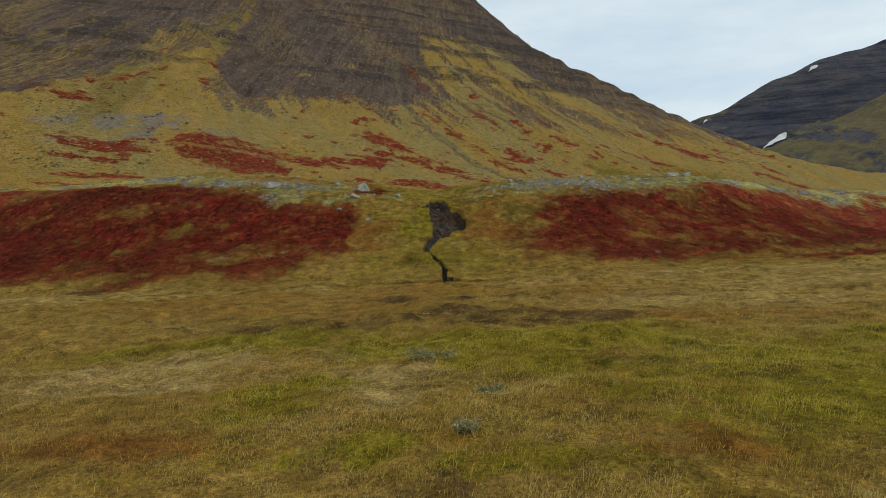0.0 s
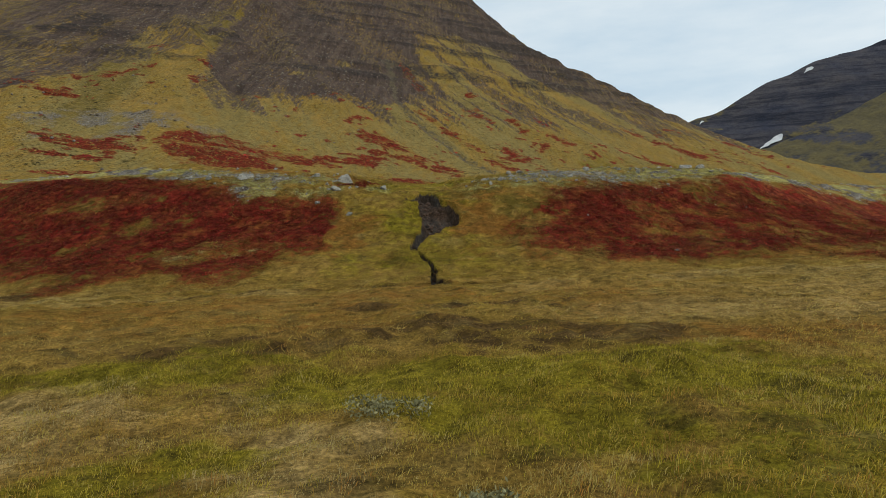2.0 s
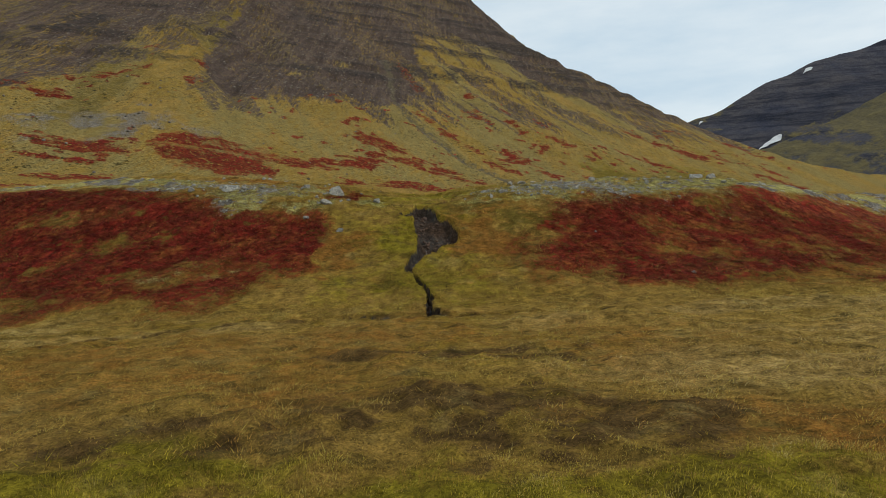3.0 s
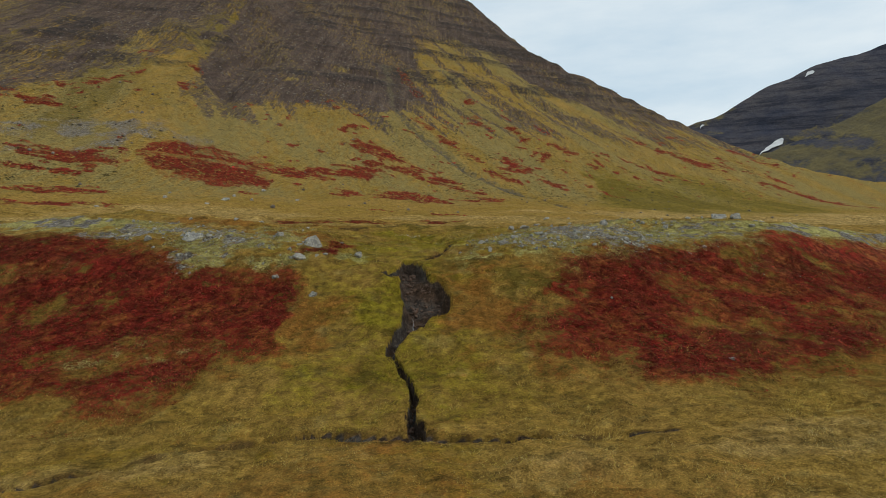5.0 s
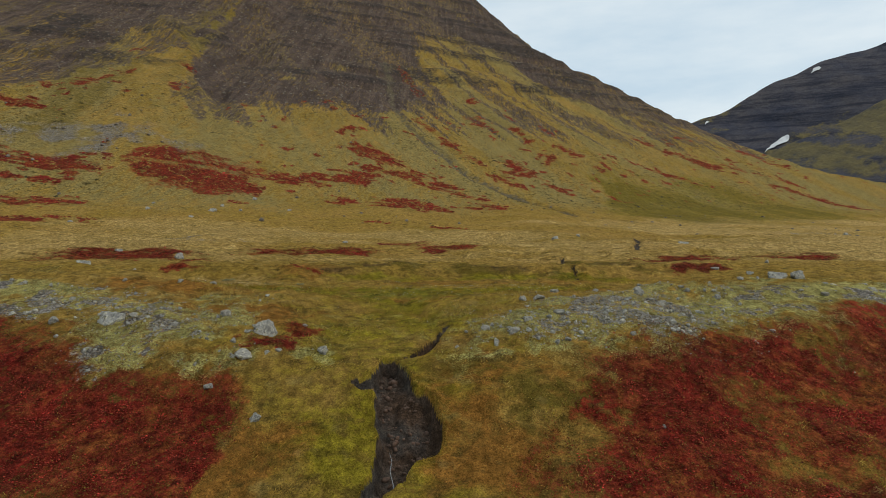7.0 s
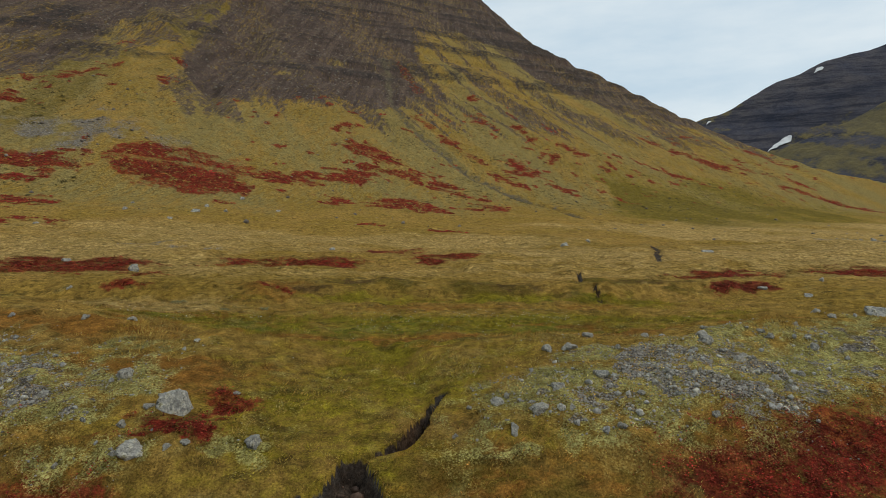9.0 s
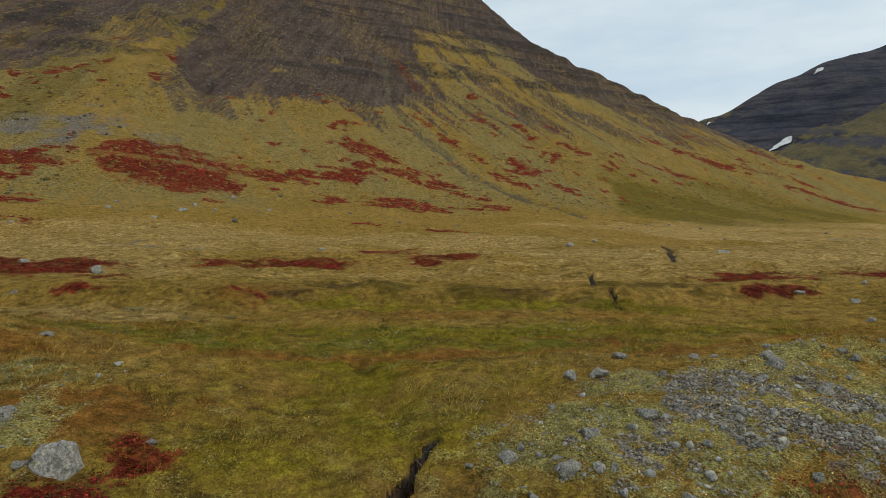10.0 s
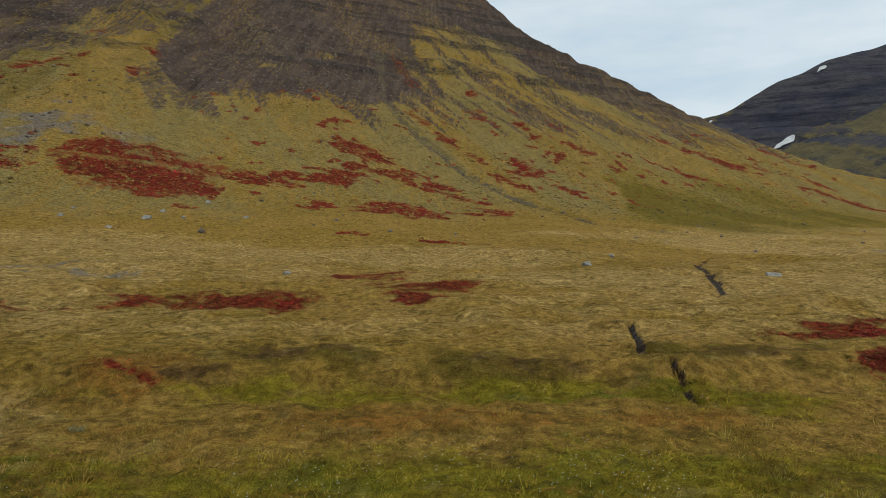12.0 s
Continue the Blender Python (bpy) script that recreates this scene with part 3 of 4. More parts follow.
    lush = patch(x, y, [(-0.9, 13, 3.2, 1.2, -8), (1.8, 11.1, 1.8, 1.2, 7), (-2.5, 8.7, 0.9, 0.5, 23), (-2.5, 10, 1.2, 0.5, 30), (4.2, 8.9, 2.2, 1.2, -8), (6.4, 11.1, 2.4, 1.3, -12), (9, 12.5, 3, 1.2, 0), (1.0, 6.2, 1.2, 0.5, 0), (-1.0, 7.0, 0.8, 0.4, 0), (7.5, 9.0, 5, 2.2, 0), (2, 12.6, 5, 1.4, 0), (-4.5, 14, 4, 1.0, 6)], 253, 0.5, 0.5)
    bowl = region(x, y, BOWL, 255, 13.0) * (0.6 + 0.4 * step(-0.4, 0.4, fbm(p, s * 0.3, 12, 4, 256)))
    c["green"] = np.maximum.reduce([mouth * (0.62 + 0.3 * n2), bog, lush, 0.8 * bowl, 0.4 * step(0.3, 0.8, n1 + n3 * 0.4) * step(32, 28, y)])
    c["bog"] = patch(x, y, [(0.5, 57.2, 12, 2.6, 4), (-8, 55, 5, 1.6, 10), (6, 52.9, 4, 0.8, 10), (9, 66, 4, 0.6, 4)], 257, 0.8, 0.8) * (0.35 + 0.6 * step(-0.5, 0.3, n3 + n2))
    c["deep"] = np.maximum.reduce([0.62 * bowl, 0.5 * step(-78, -98, x) * step(178, 200, s) * step(-0.3, 0.5, fbm(x + 0.12 * y, y * 0.12, 9, 4, 281)), 0.45 * step(0.15, 0.75, n2 + 0.5 * n3) * step(46, 50, y) * step(66, 62, y), 0.8 * patch(x, y, [(-2.4, 68.7, 4.4, 1.5, 3), (5.2, 67.8, 3.6, 1.2, -6), (15.5, 69.4, 3.8, 1.3, 6), (5.2, 39.8, 1.3, 0.8, 0), (2.2, 41.2, 1.0, 0.6, 0)], 259, 1.0, 0.8)])
    # dry straw and rust-brown sedge
    pale = patch(x, y, [(-5.4, 12, 3, 1.1, 5), (-6.2, 10.6, 2.4, 0.8, 9), (-0.7, 9.3, 1.1, 0.8, -46), (-1, 10.8, 1.3, 0.5, -40), (9.5, 19.5, 7, 2.6, -12), (16, 24, 8, 3.2, 0), (-19, 28.5, 8, 2.4, 0), (-9, 27, 5, 0.8, 8), (-4.2, 118, 30, 9, 6), (46.8, 138, 20, 10, -24), (-16, 61.9, 6, 3.4, -12), (-44.6, 102, 10, 5, 20), (16, 96, 16, 5, 4), (14, 27.5, 10, 1.5, 4)], 261, 0.4, 0.6)
    c["straw"] = np.maximum(pale * (0.62 - 0.25 * step(13, 17, y) * step(36, 30, y) - 0.1 * step(60, 80, y)), 0.55 * step(-0.9, 0.7, wide + 0.4 * n2) * step(64, 80, y) * step(150, 120, s))
    rust = patch(x, y, [(-6.6, 22.9, 8, 3.2, -8), (6.5, 15.9, 5.5, 1.0, -8), (-4.3, 7.5, 1.4, 0.5, -3), (2.8, 6.6, 1.4, 0.4, -6), (2, 63.2, 9, 1.3, 4), (9.5, 55, 4.5, 0.7, -30), (20.1, 35.8, 4.4, 0.9, 20), (20, 33.8, 3, 1.0, 20), (-10.5, 33.7, 2.6, 0.7, 5), (-8, 46, 3.5, 1.2, 0), (-11, 49.5, 4, 1.4, 0), (10, 51.5, 6, 1.2, 10), (-12, 58, 6, 2.4, -10), (17, 55, 6, 1.2, 14), (1, 24, 8, 3, 0), (-9.2, 66.0, 2.2, 1.9, 0), (-9.2, 66.2, 1.6, 1.2, 0), (-4, 52.6, 5, 1.4, 0), (4, 53.4, 5, 1.0, 4), (2.2, 41.2, 1.6, 0.8, 0), (-5, 37.5, 1.6, 2.4, 20), (3.6, 38, 2.2, 3.2, 0)], 263, 0.7, 0.75) * (1 - 0.35 * step(56, 60, y)) * (1 - 0.5 * step(14, 18, y) * step(30, 27, y))
    rust = np.maximum(rust, 2.6 * red * (1 - red))
    c["rust"] = np.maximum(rust, 0.3 * step(0.2, 0.8, n1 * 0.8 + n3 * 0.5) * step(34, 30, y))
    dark = patch(x, y, [(-4.6, 15.9, 3.6, 1.0, -10), (-0.3, 16.4, 3.9, 2.0, -5), (-0.5, 22.0, 3.0, 0.5, 0), (3.0, 21.0, 1.6, 0.5, 0), (1.9, 14.6, 0.9, 0.5, -11), (-18.2, 31, 1.4, 0.8, -23), (-0.4, 5.6, 0.9, 0.4, 0), (-3.0, 68.9, 3.0, 0.7, 3), (5.8, 67.9, 2.4, 0.6, -6), (15.5, 69.4, 2.8, 0.6, 6), (-6.5, 66.5, 1.4, 0.8, 0)], 265, 0.55, 0.5)
    trench, way = along(x, y, DITCH)
    c["brown"] = np.maximum(dark * (0.45 + 0.55 * step(-0.25, 0.35, n3 + 0.5 * n2)), 0.8 * bump(trench, 2.0) * step(-0.4, 0.3, n3 + 0.2))
    # scree, wash and rock bands on the mountain
    scree = np.zeros(np.shape(x))
    high = s > 150
    if high.any():
        hx, hy, hs, hp = x[high], y[high], s[high], p[high]
        for k in range(6):
            ragged = fbm(hp, hs * 0.06, 5, 4, 271) * (2 + 1.6 * k) + fbm(hx, hy, 4, 3, 291) * 2 + (k - 2.5) * 1.8
            qx, qy = hx + 0.48 * ragged, hy - 0.877 * ragged
            scree[high] += inside(qx, qy, SCREE) / 6.0
    fade = step(0.0, 0.45, fbm(p, s * 0.05, 3.2, 4, 275) + 0.35 * fbm(p, s * 0.3, 30, 2, 276) - 0.3 + 0.6 * step(205, 234, s) - 0.2 * step(236, 260, s)) * step(203, 216, s) * step(430, 330, s) * step(-92, -78, x)
    upper = patch(x, y, [(24, 404, 20, 6, 14), (-9, 314, 14, 3.5, -70), (-109, 274, 22, 1.1, 83), (-114, 231, 20, 1.8, 90), (-60, 265, 4, 3, 0), (-45, 300, 5, 3, 0)], 277, 0.5, 0.5)
    c["scree"] = np.maximum(scree * (1 - 0.5 * upper) * (0.72 + 0.28 * step(-0.5, 0.3, fbm(p, s * 0.2, 14, 4, 287))), 0.6 * fade)
    # left shoulder: tongues of rubble between strips of turf
    shoulder = region(x, y, LEFT_HIGH, 237, 5.0)
    tongue = fbm(x + 0.12 * y, y * 0.09, 8, 4, 285) + 0.5 * fbm(x, y * 0.3, 30, 3, 283) + 0.75 * step(215, 300, y) - 0.12
    c["scree"] = np.maximum(c["scree"] * (1 - shoulder), shoulder * (0.6 + 0.38 * step(-0.15, 0.45, tongue)) * (1 - 0.4 * region(x, y, CREST, 239, 5.0)))
    wash, way = along(x, y, WASH)
    c["wash"] = step(1.15, 0.4, wash + 0.6 * n2 + 0.4 * n1) * (0.35 + 0.65 * step(-0.4, 0.3, n2 + n3 * 0.5))
    c["lime"] = np.maximum(0.6 * upper, (0.35 + 0.5 * step(-0.5, 0.5, fbm(p, s * 0.2, 12, 4, 279))) * step(125, 170, s))
    c["soil"] = step(0.22, 0.42, cuts(x, y) - 0.14 * step(60, 63, y)) * (1 - 0.9 * slump(x, y)) if np.size(x) else x
    return c


# ---- the ground sheet ---------------------------------------------------
def rows_of(stops):
    """Places from a list of (until, spacing), the spacing growing evenly from stop to stop."""
    at, gap = stops[0]
    made = [at]
    for until, wide in stops[1:]:
        first, begin = gap, at
        while at < until:
            gap = first + (wide - first) * (at - begin) / (until - begin)
            at += gap
            made.append(at)
    return np.array(made)


YS = rows_of([(-1500, 300), (-60, 20), (0, 1.0), (4, 0.13), (27, 0.13), (29, 0.10), (36.5, 0.09), (36.9, 0.045), (42.4, 0.045), (43, 0.09), (46, 0.11), (50, 0.14), (75, 0.21), (130, 0.5), (260, 1.0), (520, 2.0), (900, 20), (4200, 300)])
US = np.linspace(-1, 1, 445)
US = 0.36 * US + 0.64 * US ** 3
HALF = (13 + 0.78 * np.abs(YS))[:, None]
BEYOND = np.array([[2.0, 8.0, 25.0, 80.0, 300.0, 1200.0, 4000.0]])
GX = np.hstack([-HALF - BEYOND[:, ::-1], US[None, :] * HALF, HALF + BEYOND])
COLS = GX.shape[1]
GY = np.repeat(YS[:, None], COLS, 1)
GX, GY = GX.ravel(), GY.ravel()
GZ = land(GX, GY)
MASKS = cover(GX, GY)
gs, gp = upslope(GX, GY)
MASKS["cliff"] = step(52, 75, GZ) * step(0.0, 0.35, strata(GZ, gp, gs)) * step(-0.4, 0.2, fbm(GX, GY, 14, 4, 53) + 0.45 * step(110, 160, gp) - 0.05)


def sheet(name, gx, gy, gz, rows, cols, masks, material):
    mesh = bpy.data.meshes.new(name)
    n = np.arange(rows * cols).reshape(rows, cols)
    quads = np.stack([n[:-1, :-1], n[:-1, 1:], n[1:, 1:], n[1:, :-1]], -1).reshape(-1, 4)
    mesh.vertices.add(rows * cols)
    mesh.vertices.foreach_set("co", np.stack([gx, gy, gz], -1).ravel().astype(np.float32))
    mesh.loops.add(quads.size)
    mesh.loops.foreach_set("vertex_index", quads.ravel().astype(np.int32))
    mesh.polygons.add(len(quads))
    mesh.polygons.foreach_set("loop_start", np.arange(0, quads.size, 4, dtype=np.int32))
    mesh.polygons.foreach_set("use_smooth", np.ones(len(quads), dtype=bool))
    mesh.update(calc_edges=True)
    for key, values in masks.items():
        mesh.attributes.new(key, "FLOAT", "POINT").data.foreach_set("value", values.astype(np.float32))
    mesh.materials.append(material)
    return new(name, mesh)


ground = tagged(sheet("ground", GX, GY, GZ, len(YS), COLS, MASKS, GROUND), "autumn heath valley floor rising into a dark scree mountain", "ground", kind="structure")


# ---- the mountain across the valley --------------------------------------
FAR_N, FAR_M = 300, 170
fx, fy = np.meshgrid(np.linspace(250, 1900, FAR_N), np.linspace(700, 1800, FAR_M))
fx, fy = fx.ravel(), fy.ravel()
ridge = curve(fx, [250, 450, 572, 632, 682, 735, 800, 865, 929, 1017, 1300, 1900], [90, 190, 247, 262, 294, 327, 350, 382, 398, 428, 520, 600]) + fbm(fx, fy * 0.2, 60, 4, 301) * 3
away = np.abs(fy - 1400)
fz = ridge - 0.66 * away + fbm(fx + fy * 0.25, fy * 0.25, 120, 5, 303) * 26 * step(30, 240, away)
crag = fz / 42.0 + fbm(fx, fy, 160, 2, 305) * 0.4
fz = fz + 14 * (step(0.5, 0.95, crag - np.floor(crag)) - (crag - np.floor(crag))) * step(60, 140, fz) * step(20, 120, away)
apron = 109 + 0.46 * (fx - 472) - 0.45 * np.maximum(950 - fy, 0) - 0.25 * np.maximum(fy - 950, 0) + fbm(fx + fy * 0.3, fy * 0.4, 90, 5, 307) * 9
turf = np.maximum(step(-25, 25, apron - fz + fbm(fx, fy, 60, 4, 309) * 25) * (0.45 + 0.55 * step(-0.4, 0.3, fbm(fx + fy * 0.5, fy * 0.3, 50, 4, 311))), 0.55 * step(0.5, 0.8, fbm(fx * 0.5, fy, 90, 4, 313))) * (fy < 1400)
fz = np.where(fy < 1400, np.maximum(fz, apron), fz)
fz = np.maximum(fz, -5)
far_mountain = tagged(sheet("far_mountain", fx, fy, fz, FAR_M, FAR_N, {"turf": turf}, FAR_ROCK), "dark blue-grey mountain with cliffs across the valley", "mountain", kind="structure")


# snow left in the far mountain's hollows
def snow_patch(x, y, long, wide, turn, seed):
    u, w = np.meshgrid(np.linspace(-1, 1, 41), np.linspace(-1, 1, 21))
    u, w = u.ravel(), w.ravel()
    ca, sa = math.cos(radians(turn)), math.sin(radians(turn))
    taper = 0.25 + 0.75 * step(-1.0, 0.4, u) + 0.25 * fbm(u * 3, w, 1.0, 3, seed)
    edge = np.sqrt(np.maximum(1 - u * u, 0))
    px = x + u * long * ca - w * wide * taper * edge * sa
    py = y + u * long * sa + w * wide * taper * edge * ca
    i, j = (px - 250) / 1650 * (FAR_N - 1), (py - 700) / 1100 * (FAR_M - 1)
    i0, j0 = np.floor(i).astype(int), np.floor(j).astype(int)
    fi, fj, g = i - i0, j - j0, fz.reshape(FAR_M, FAR_N)
    pz = (g[j0, i0] * (1 - fi) + g[j0, i0 + 1] * fi) * (1 - fj) + (g[j0 + 1, i0] * (1 - fi) + g[j0 + 1, i0 + 1] * fi) * fj
    return sheet("snow_patch", px, py, pz + 3.0 * edge + 0.5, 21, 41, {}, SNOW)


for row in ((655, 1217, 36, 9.5, 27, 331), (825, 1377, 12, 6, 12, 333), (585, 1374, 7, 3, 30, 335)):
    tagged(snow_patch(*row), "old grey-white snow patch in a mountain hollow", "snow", "snow patches")

# ---- stones -------------------------------------------------------------
def raw_mesh(name, verts, faces, material, tints=None, smooth=False, normals=None):
    """A mesh from arrays of corners and of triangles."""
    mesh = bpy.data.meshes.new(name)
    mesh.vertices.add(len(verts))
    mesh.vertices.foreach_set("co", np.ascontiguousarray(verts, dtype=np.float32).ravel())
    mesh.loops.add(faces.size)
    mesh.loops.foreach_set("vertex_index", faces.ravel().astype(np.int32))
    mesh.polygons.add(len(faces))
    mesh.polygons.foreach_set("loop_start", np.arange(0, faces.size, faces.shape[1], dtype=np.int32))
    if smooth:
        mesh.polygons.foreach_set("use_smooth", np.ones(len(faces), dtype=bool))
    mesh.update(calc_edges=True)
    if tints is not None:
        mesh.attributes.new("tint", "FLOAT_COLOR", "POINT").data.foreach_set("color", np.hstack([tints, np.ones((len(tints), 1))]).astype(np.float32).ravel())
    if normals is not None:
        mesh.polygons.foreach_set("use_smooth", np.ones(len(faces), dtype=bool))
        mesh.normals_split_custom_set_from_vertices(normals.tolist())
    mesh.materials.append(material)
    return mesh


def rock_shape(seed, level):
    """Corners and triangles of one broken, weathered rock about 2 across, its foot below 0."""
    rng = np.random.default_rng(seed)
    bm = bmesh.new()
    bmesh.ops.create_icosphere(bm, subdivisions=level, radius=1.0)
    v = np.array([w.co[:] for w in bm.verts])
    f = np.array([[w.index for w in face.verts] for face in bm.faces])
    bm.free()
    size = np.full(len(v), 1.25)
    for k in range(9):
        n = rng.normal(size=3)
        n /= np.linalg.norm(n)
        d = v @ n
        size = np.minimum(size, np.where(d > 0.05, rng.uniform(0.5, 0.95) / np.maximum(d, 0.05), 9))
    v = v * size[:, None]
    rough = fbm(v[:, 0] + seed, v[:, 1] + v[:, 2] * 0.7, 0.7, 5, seed % 50) * 0.16 - 0.16 * bump(fbm(v[:, 0] - v[:, 2], v[:, 1] + seed, 1.1, 3, seed % 47), 0.09)
    v = v * (1 + rough)[:, None] * np.array([1.0, rng.uniform(0.7, 0.95), rng.uniform(0.55, 0.8)])
    v[:, 2] = np.maximum(v[:, 2], -0.42) + 0.18
    return v, f


def ground_at(x, y):
    return float(land(np.array([float(x)]), np.array([float(y)]))[0])


BOULDER_MESHES = []
for k in range(9):
    v, f = rock_shape(400 + k, 4)
    BOULDER_MESHES.append(raw_mesh("boulder", v, f, DARK_STONE if k in (2, 6) else STONE))

EDGE_STONES = [(-5.65, 43.75, 0.68), (-6.41, 43.61, 0.14), (-6.38, 44.3, 0.12), (-5.92, 41.9, 0.48), (-6.43, 41.78, 0.15), (-5.2, 41.93, 0.13), (-4.8, 42.1, 0.14), (-3.13, 42.33, 0.25), (-7.88, 45.03, 0.25), (-6.75, 42.76, 0.16), (-4.4, 44.75, 0.11), (6.47, 45.29, 0.27), (6.33, 42.49, 0.16), (3.53, 42.63, 0.22), (5.21, 47.48, 0.2), (5.95, 47.55, 0.27), (10.7, 47.95, 0.28), (11.36, 46.68, 0.22), (9.53, 46.32, 0.15), (4.27, 43.3, 0.25), (4.99, 44.59, 0.21), (3.15, 43.88, 0.2), (5.19, 43.37, 0.14), (7.27, 44.04, 0.13), (8.69, 44.01, 0.14), (9.03, 43.21, 0.14), (12.89, 46.02, 0.16), (7.54, 47.26, 0.14), (6.94, 49.1, 0.18)]
MORE_STONES = [(13.04, 48.71, 0.17), (8.89, 48.66, 0.15), (1.98, 42.52, 0.12), (2.4, 43.8, 0.09), (-11.91, 50.07, 0.18), (14.39, 47.78, 0.18), (11.93, 45.6, 0.14), (3.46, 44.23, 0.13), (8.53, 45.25, 0.13), (-12.4, 44.7, 0.62), (-11.61, 44.81, 0.2), (-9.49, 43.89, 0.22), (-10.08, 43.41, 0.15), (-7.93, 45.36, 0.2), (-14.75, 44.36, 0.2), (-15.82, 47.52, 0.17), (-7.79, 41.65, 0.11), (-6.92, 40.73, 0.17), (-4.82, 39.42, 0.25), (19.3, 51.7, 0.5), (20.6, 51.9, 0.4), (10.91, 48.49, 0.25), (11.56, 46.88, 0.16), (13.2, 48.41, 0.15), (23.82, 50.71, 0.24), (14.86, 49.73, 0.15), (19.89, 48.43, 0.17)]
FAR_STONES = [(-19.9, 55.2, 0.42), (-19.68, 49.7, 0.21), (-17.88, 49.1, 0.18), (-14.83, 50.2, 0.15), (33.4, 100.2, 0.72), (17.63, 106.2, 0.6), (17.3, 111, 0.4), (23.6, 119, 0.4), (-44, 140.3, 1.05), (-44.5, 146.7, 0.45), (-10.9, 96.5, 0.4), (-22.9, 75.5, 0.42), (-30, 78.2, 0.4), (-10.5, 50.8, 0.18), (-31, 148.6, 0.55), (-22.7, 66.7, 0.22), (28.9, 70.7, 0.24), (23.7, 68.9, 0.28), (25, 65.8, 0.28), (17, 50.9, 0.17), (22.7, 61.2, 0.24), (-41.8, 159.7, 0.6), (-43.4, 127.8, 0.45), (-54.7, 135.4, 0.5), (-56.5, 141.6, 0.42), (-39.5, 143.2, 0.42), (-57.8, 116.3, 0.48), (77.8, 134.8, 0.5), (12.12, 34.6, 0.14), (8.7, 38.9, 0.1)]
turns = random.Random(7)
for k, (x, y, r) in enumerate(EDGE_STONES + MORE_STONES + FAR_STONES):
    kind = (2 if k % 2 else 6) if r > 0.38 and y > 44 else (k + 4) % 9
    rock = new("boulder", BOULDER_MESHES[kind])
    z = min(ground_at(x, y), ground_at(x, y - r * 0.6)) - 0.06 * r
    rock.matrix_basis = Matrix.LocRotScale((x, y, z), Euler((0, 0, turns.uniform(0, 6.28))), (r * 0.95, r * 0.95, r * (turns.uniform(0.85, 1.0) if r > 0.45 else turns.uniform(1.0, 1.3))))
    if r > 0.45:
        text = "big blue-grey boulder resting on the heath" if kind in (2, 6) else "big pale grey boulder with lichen blotches"
    elif y > 60:
        text = "grey stone lying in dry valley grass"
    else:
        text = "weathered blue-grey stone in moss and gravel" if kind in (2, 6) else "pale lichened stone in moss and gravel"
    tagged(rock, text, "boulder" if r > 0.3 else "stone", "stones on the heath")


def strewn(name, spots, radii, level, kinds, seed, material, label):
    """Many small stones as one mesh."""
    rng = np.random.default_rng(seed)
    shapes = [rock_shape(seed + 500 + k, level) for k in range(kinds)]
    z = land(spots[:, 0], spots[:, 1])
    vs, fs, base = [], [], 0
    for k, (v, f) in enumerate(shapes):
        pick = np.arange(k, len(spots), kinds)
        a = rng.uniform(0, 6.28, len(pick))
        ca, sa, r = np.cos(a)[:, None], np.sin(a)[:, None], radii[pick][:, None]
        out = np.stack([(v[:, 0] * ca - v[:, 1] * sa) * r + spots[pick, 0][:, None], (v[:, 0] * sa + v[:, 1] * ca) * r + spots[pick, 1][:, None], (v[:, 2] - 0.05) * r + z[pick][:, None]], -1)
        vs.append(out.reshape(-1, 3))
        fs.append((f[None] + (np.arange(len(pick)) * len(v))[:, None, None] + base).reshape(-1, 3))
        base += len(pick) * len(v)
    return tagged(new(name, raw_mesh(name, np.vstack(vs), np.vstack(fs), material)), label, "stones", kind="stuff")


def scatter(count, x0, x1, y0, y1, seed, keep):
    """Places in an area, kept with the chance that keep(x, y) gives."""
    rng = np.random.default_rng(seed)
    y = y0 + (y1 - y0) * rng.random(count)
    x = x0 + (x1 - x0) * rng.random(count)
    ok = rng.random(count) < keep(x, y)
    return np.stack([x[ok], y[ok]], -1)


def stony(x, y):
    c = cover(x, y)
    return np.clip(c["gravel"] * 0.9 + c["moss"] * 0.2, 0, 1)


GRIT = plain_material("grey_gravel", (0.13, 0.117, 0.103), (0.40, 0.365, 0.31), 4.0, 0.9)
rng = np.random.default_rng(5)
spots = np.vstack([scatter(36000, 2.5, 15.5, 42.2, 49.6, 11, stony), scatter(24000, -18, -4.5, 40.8, 50, 12, stony), scatter(16000, -34, 36, 41, 57, 14, stony)])
strewn("gravel", spots, 0.014 + 0.045 * rng.random(len(spots)) ** 3.0, 1, 6, 21, GRIT, "small grey angular gravel on bare ground")
spots = np.vstack([scatter(1000, 2.5, 15.5, 42.2, 49.6, 13, stony), scatter(900, -18, -4.5, 40.8, 50, 15, stony), scatter(1500, -36, 40, 41, 60, 16, stony)])
strewn("cobbles", spots, 0.04 + 0.11 * rng.random(len(spots)) ** 3.0, 2, 7, 23, DARK_STONE, "fist to head sized lichened stones on bare ground")


def blocky(x, y):
    c = cover(x, y)
    s, p = upslope(x, y)
    ledge = step(0.1, 0.5, strata(land(x, y, False), p, s)) * step(225, 250, s)
    return np.clip(c["scree"] * (0.03 + 0.16 * step(0.0, 0.6, fbm(x, y, 16, 3, 433)) + 0.25 * ledge) + 0.25 * c["wash"] + 0.35 * c["gravel"] + 0.012, 0, 1)


TALUS = plain_material("talus_blocks", (0.065, 0.050, 0.040), (0.26, 0.22, 0.17), 0.8, 0.9)
spots = scatter(60000, -150, 120, 130, 420, 17, blocky)
strewn("scree_blocks", spots, 0.14 + 0.5 * rng.random(len(spots)) ** 3.5, 1, 6, 25, TALUS, "scattered grey blocks on the mountain scree")


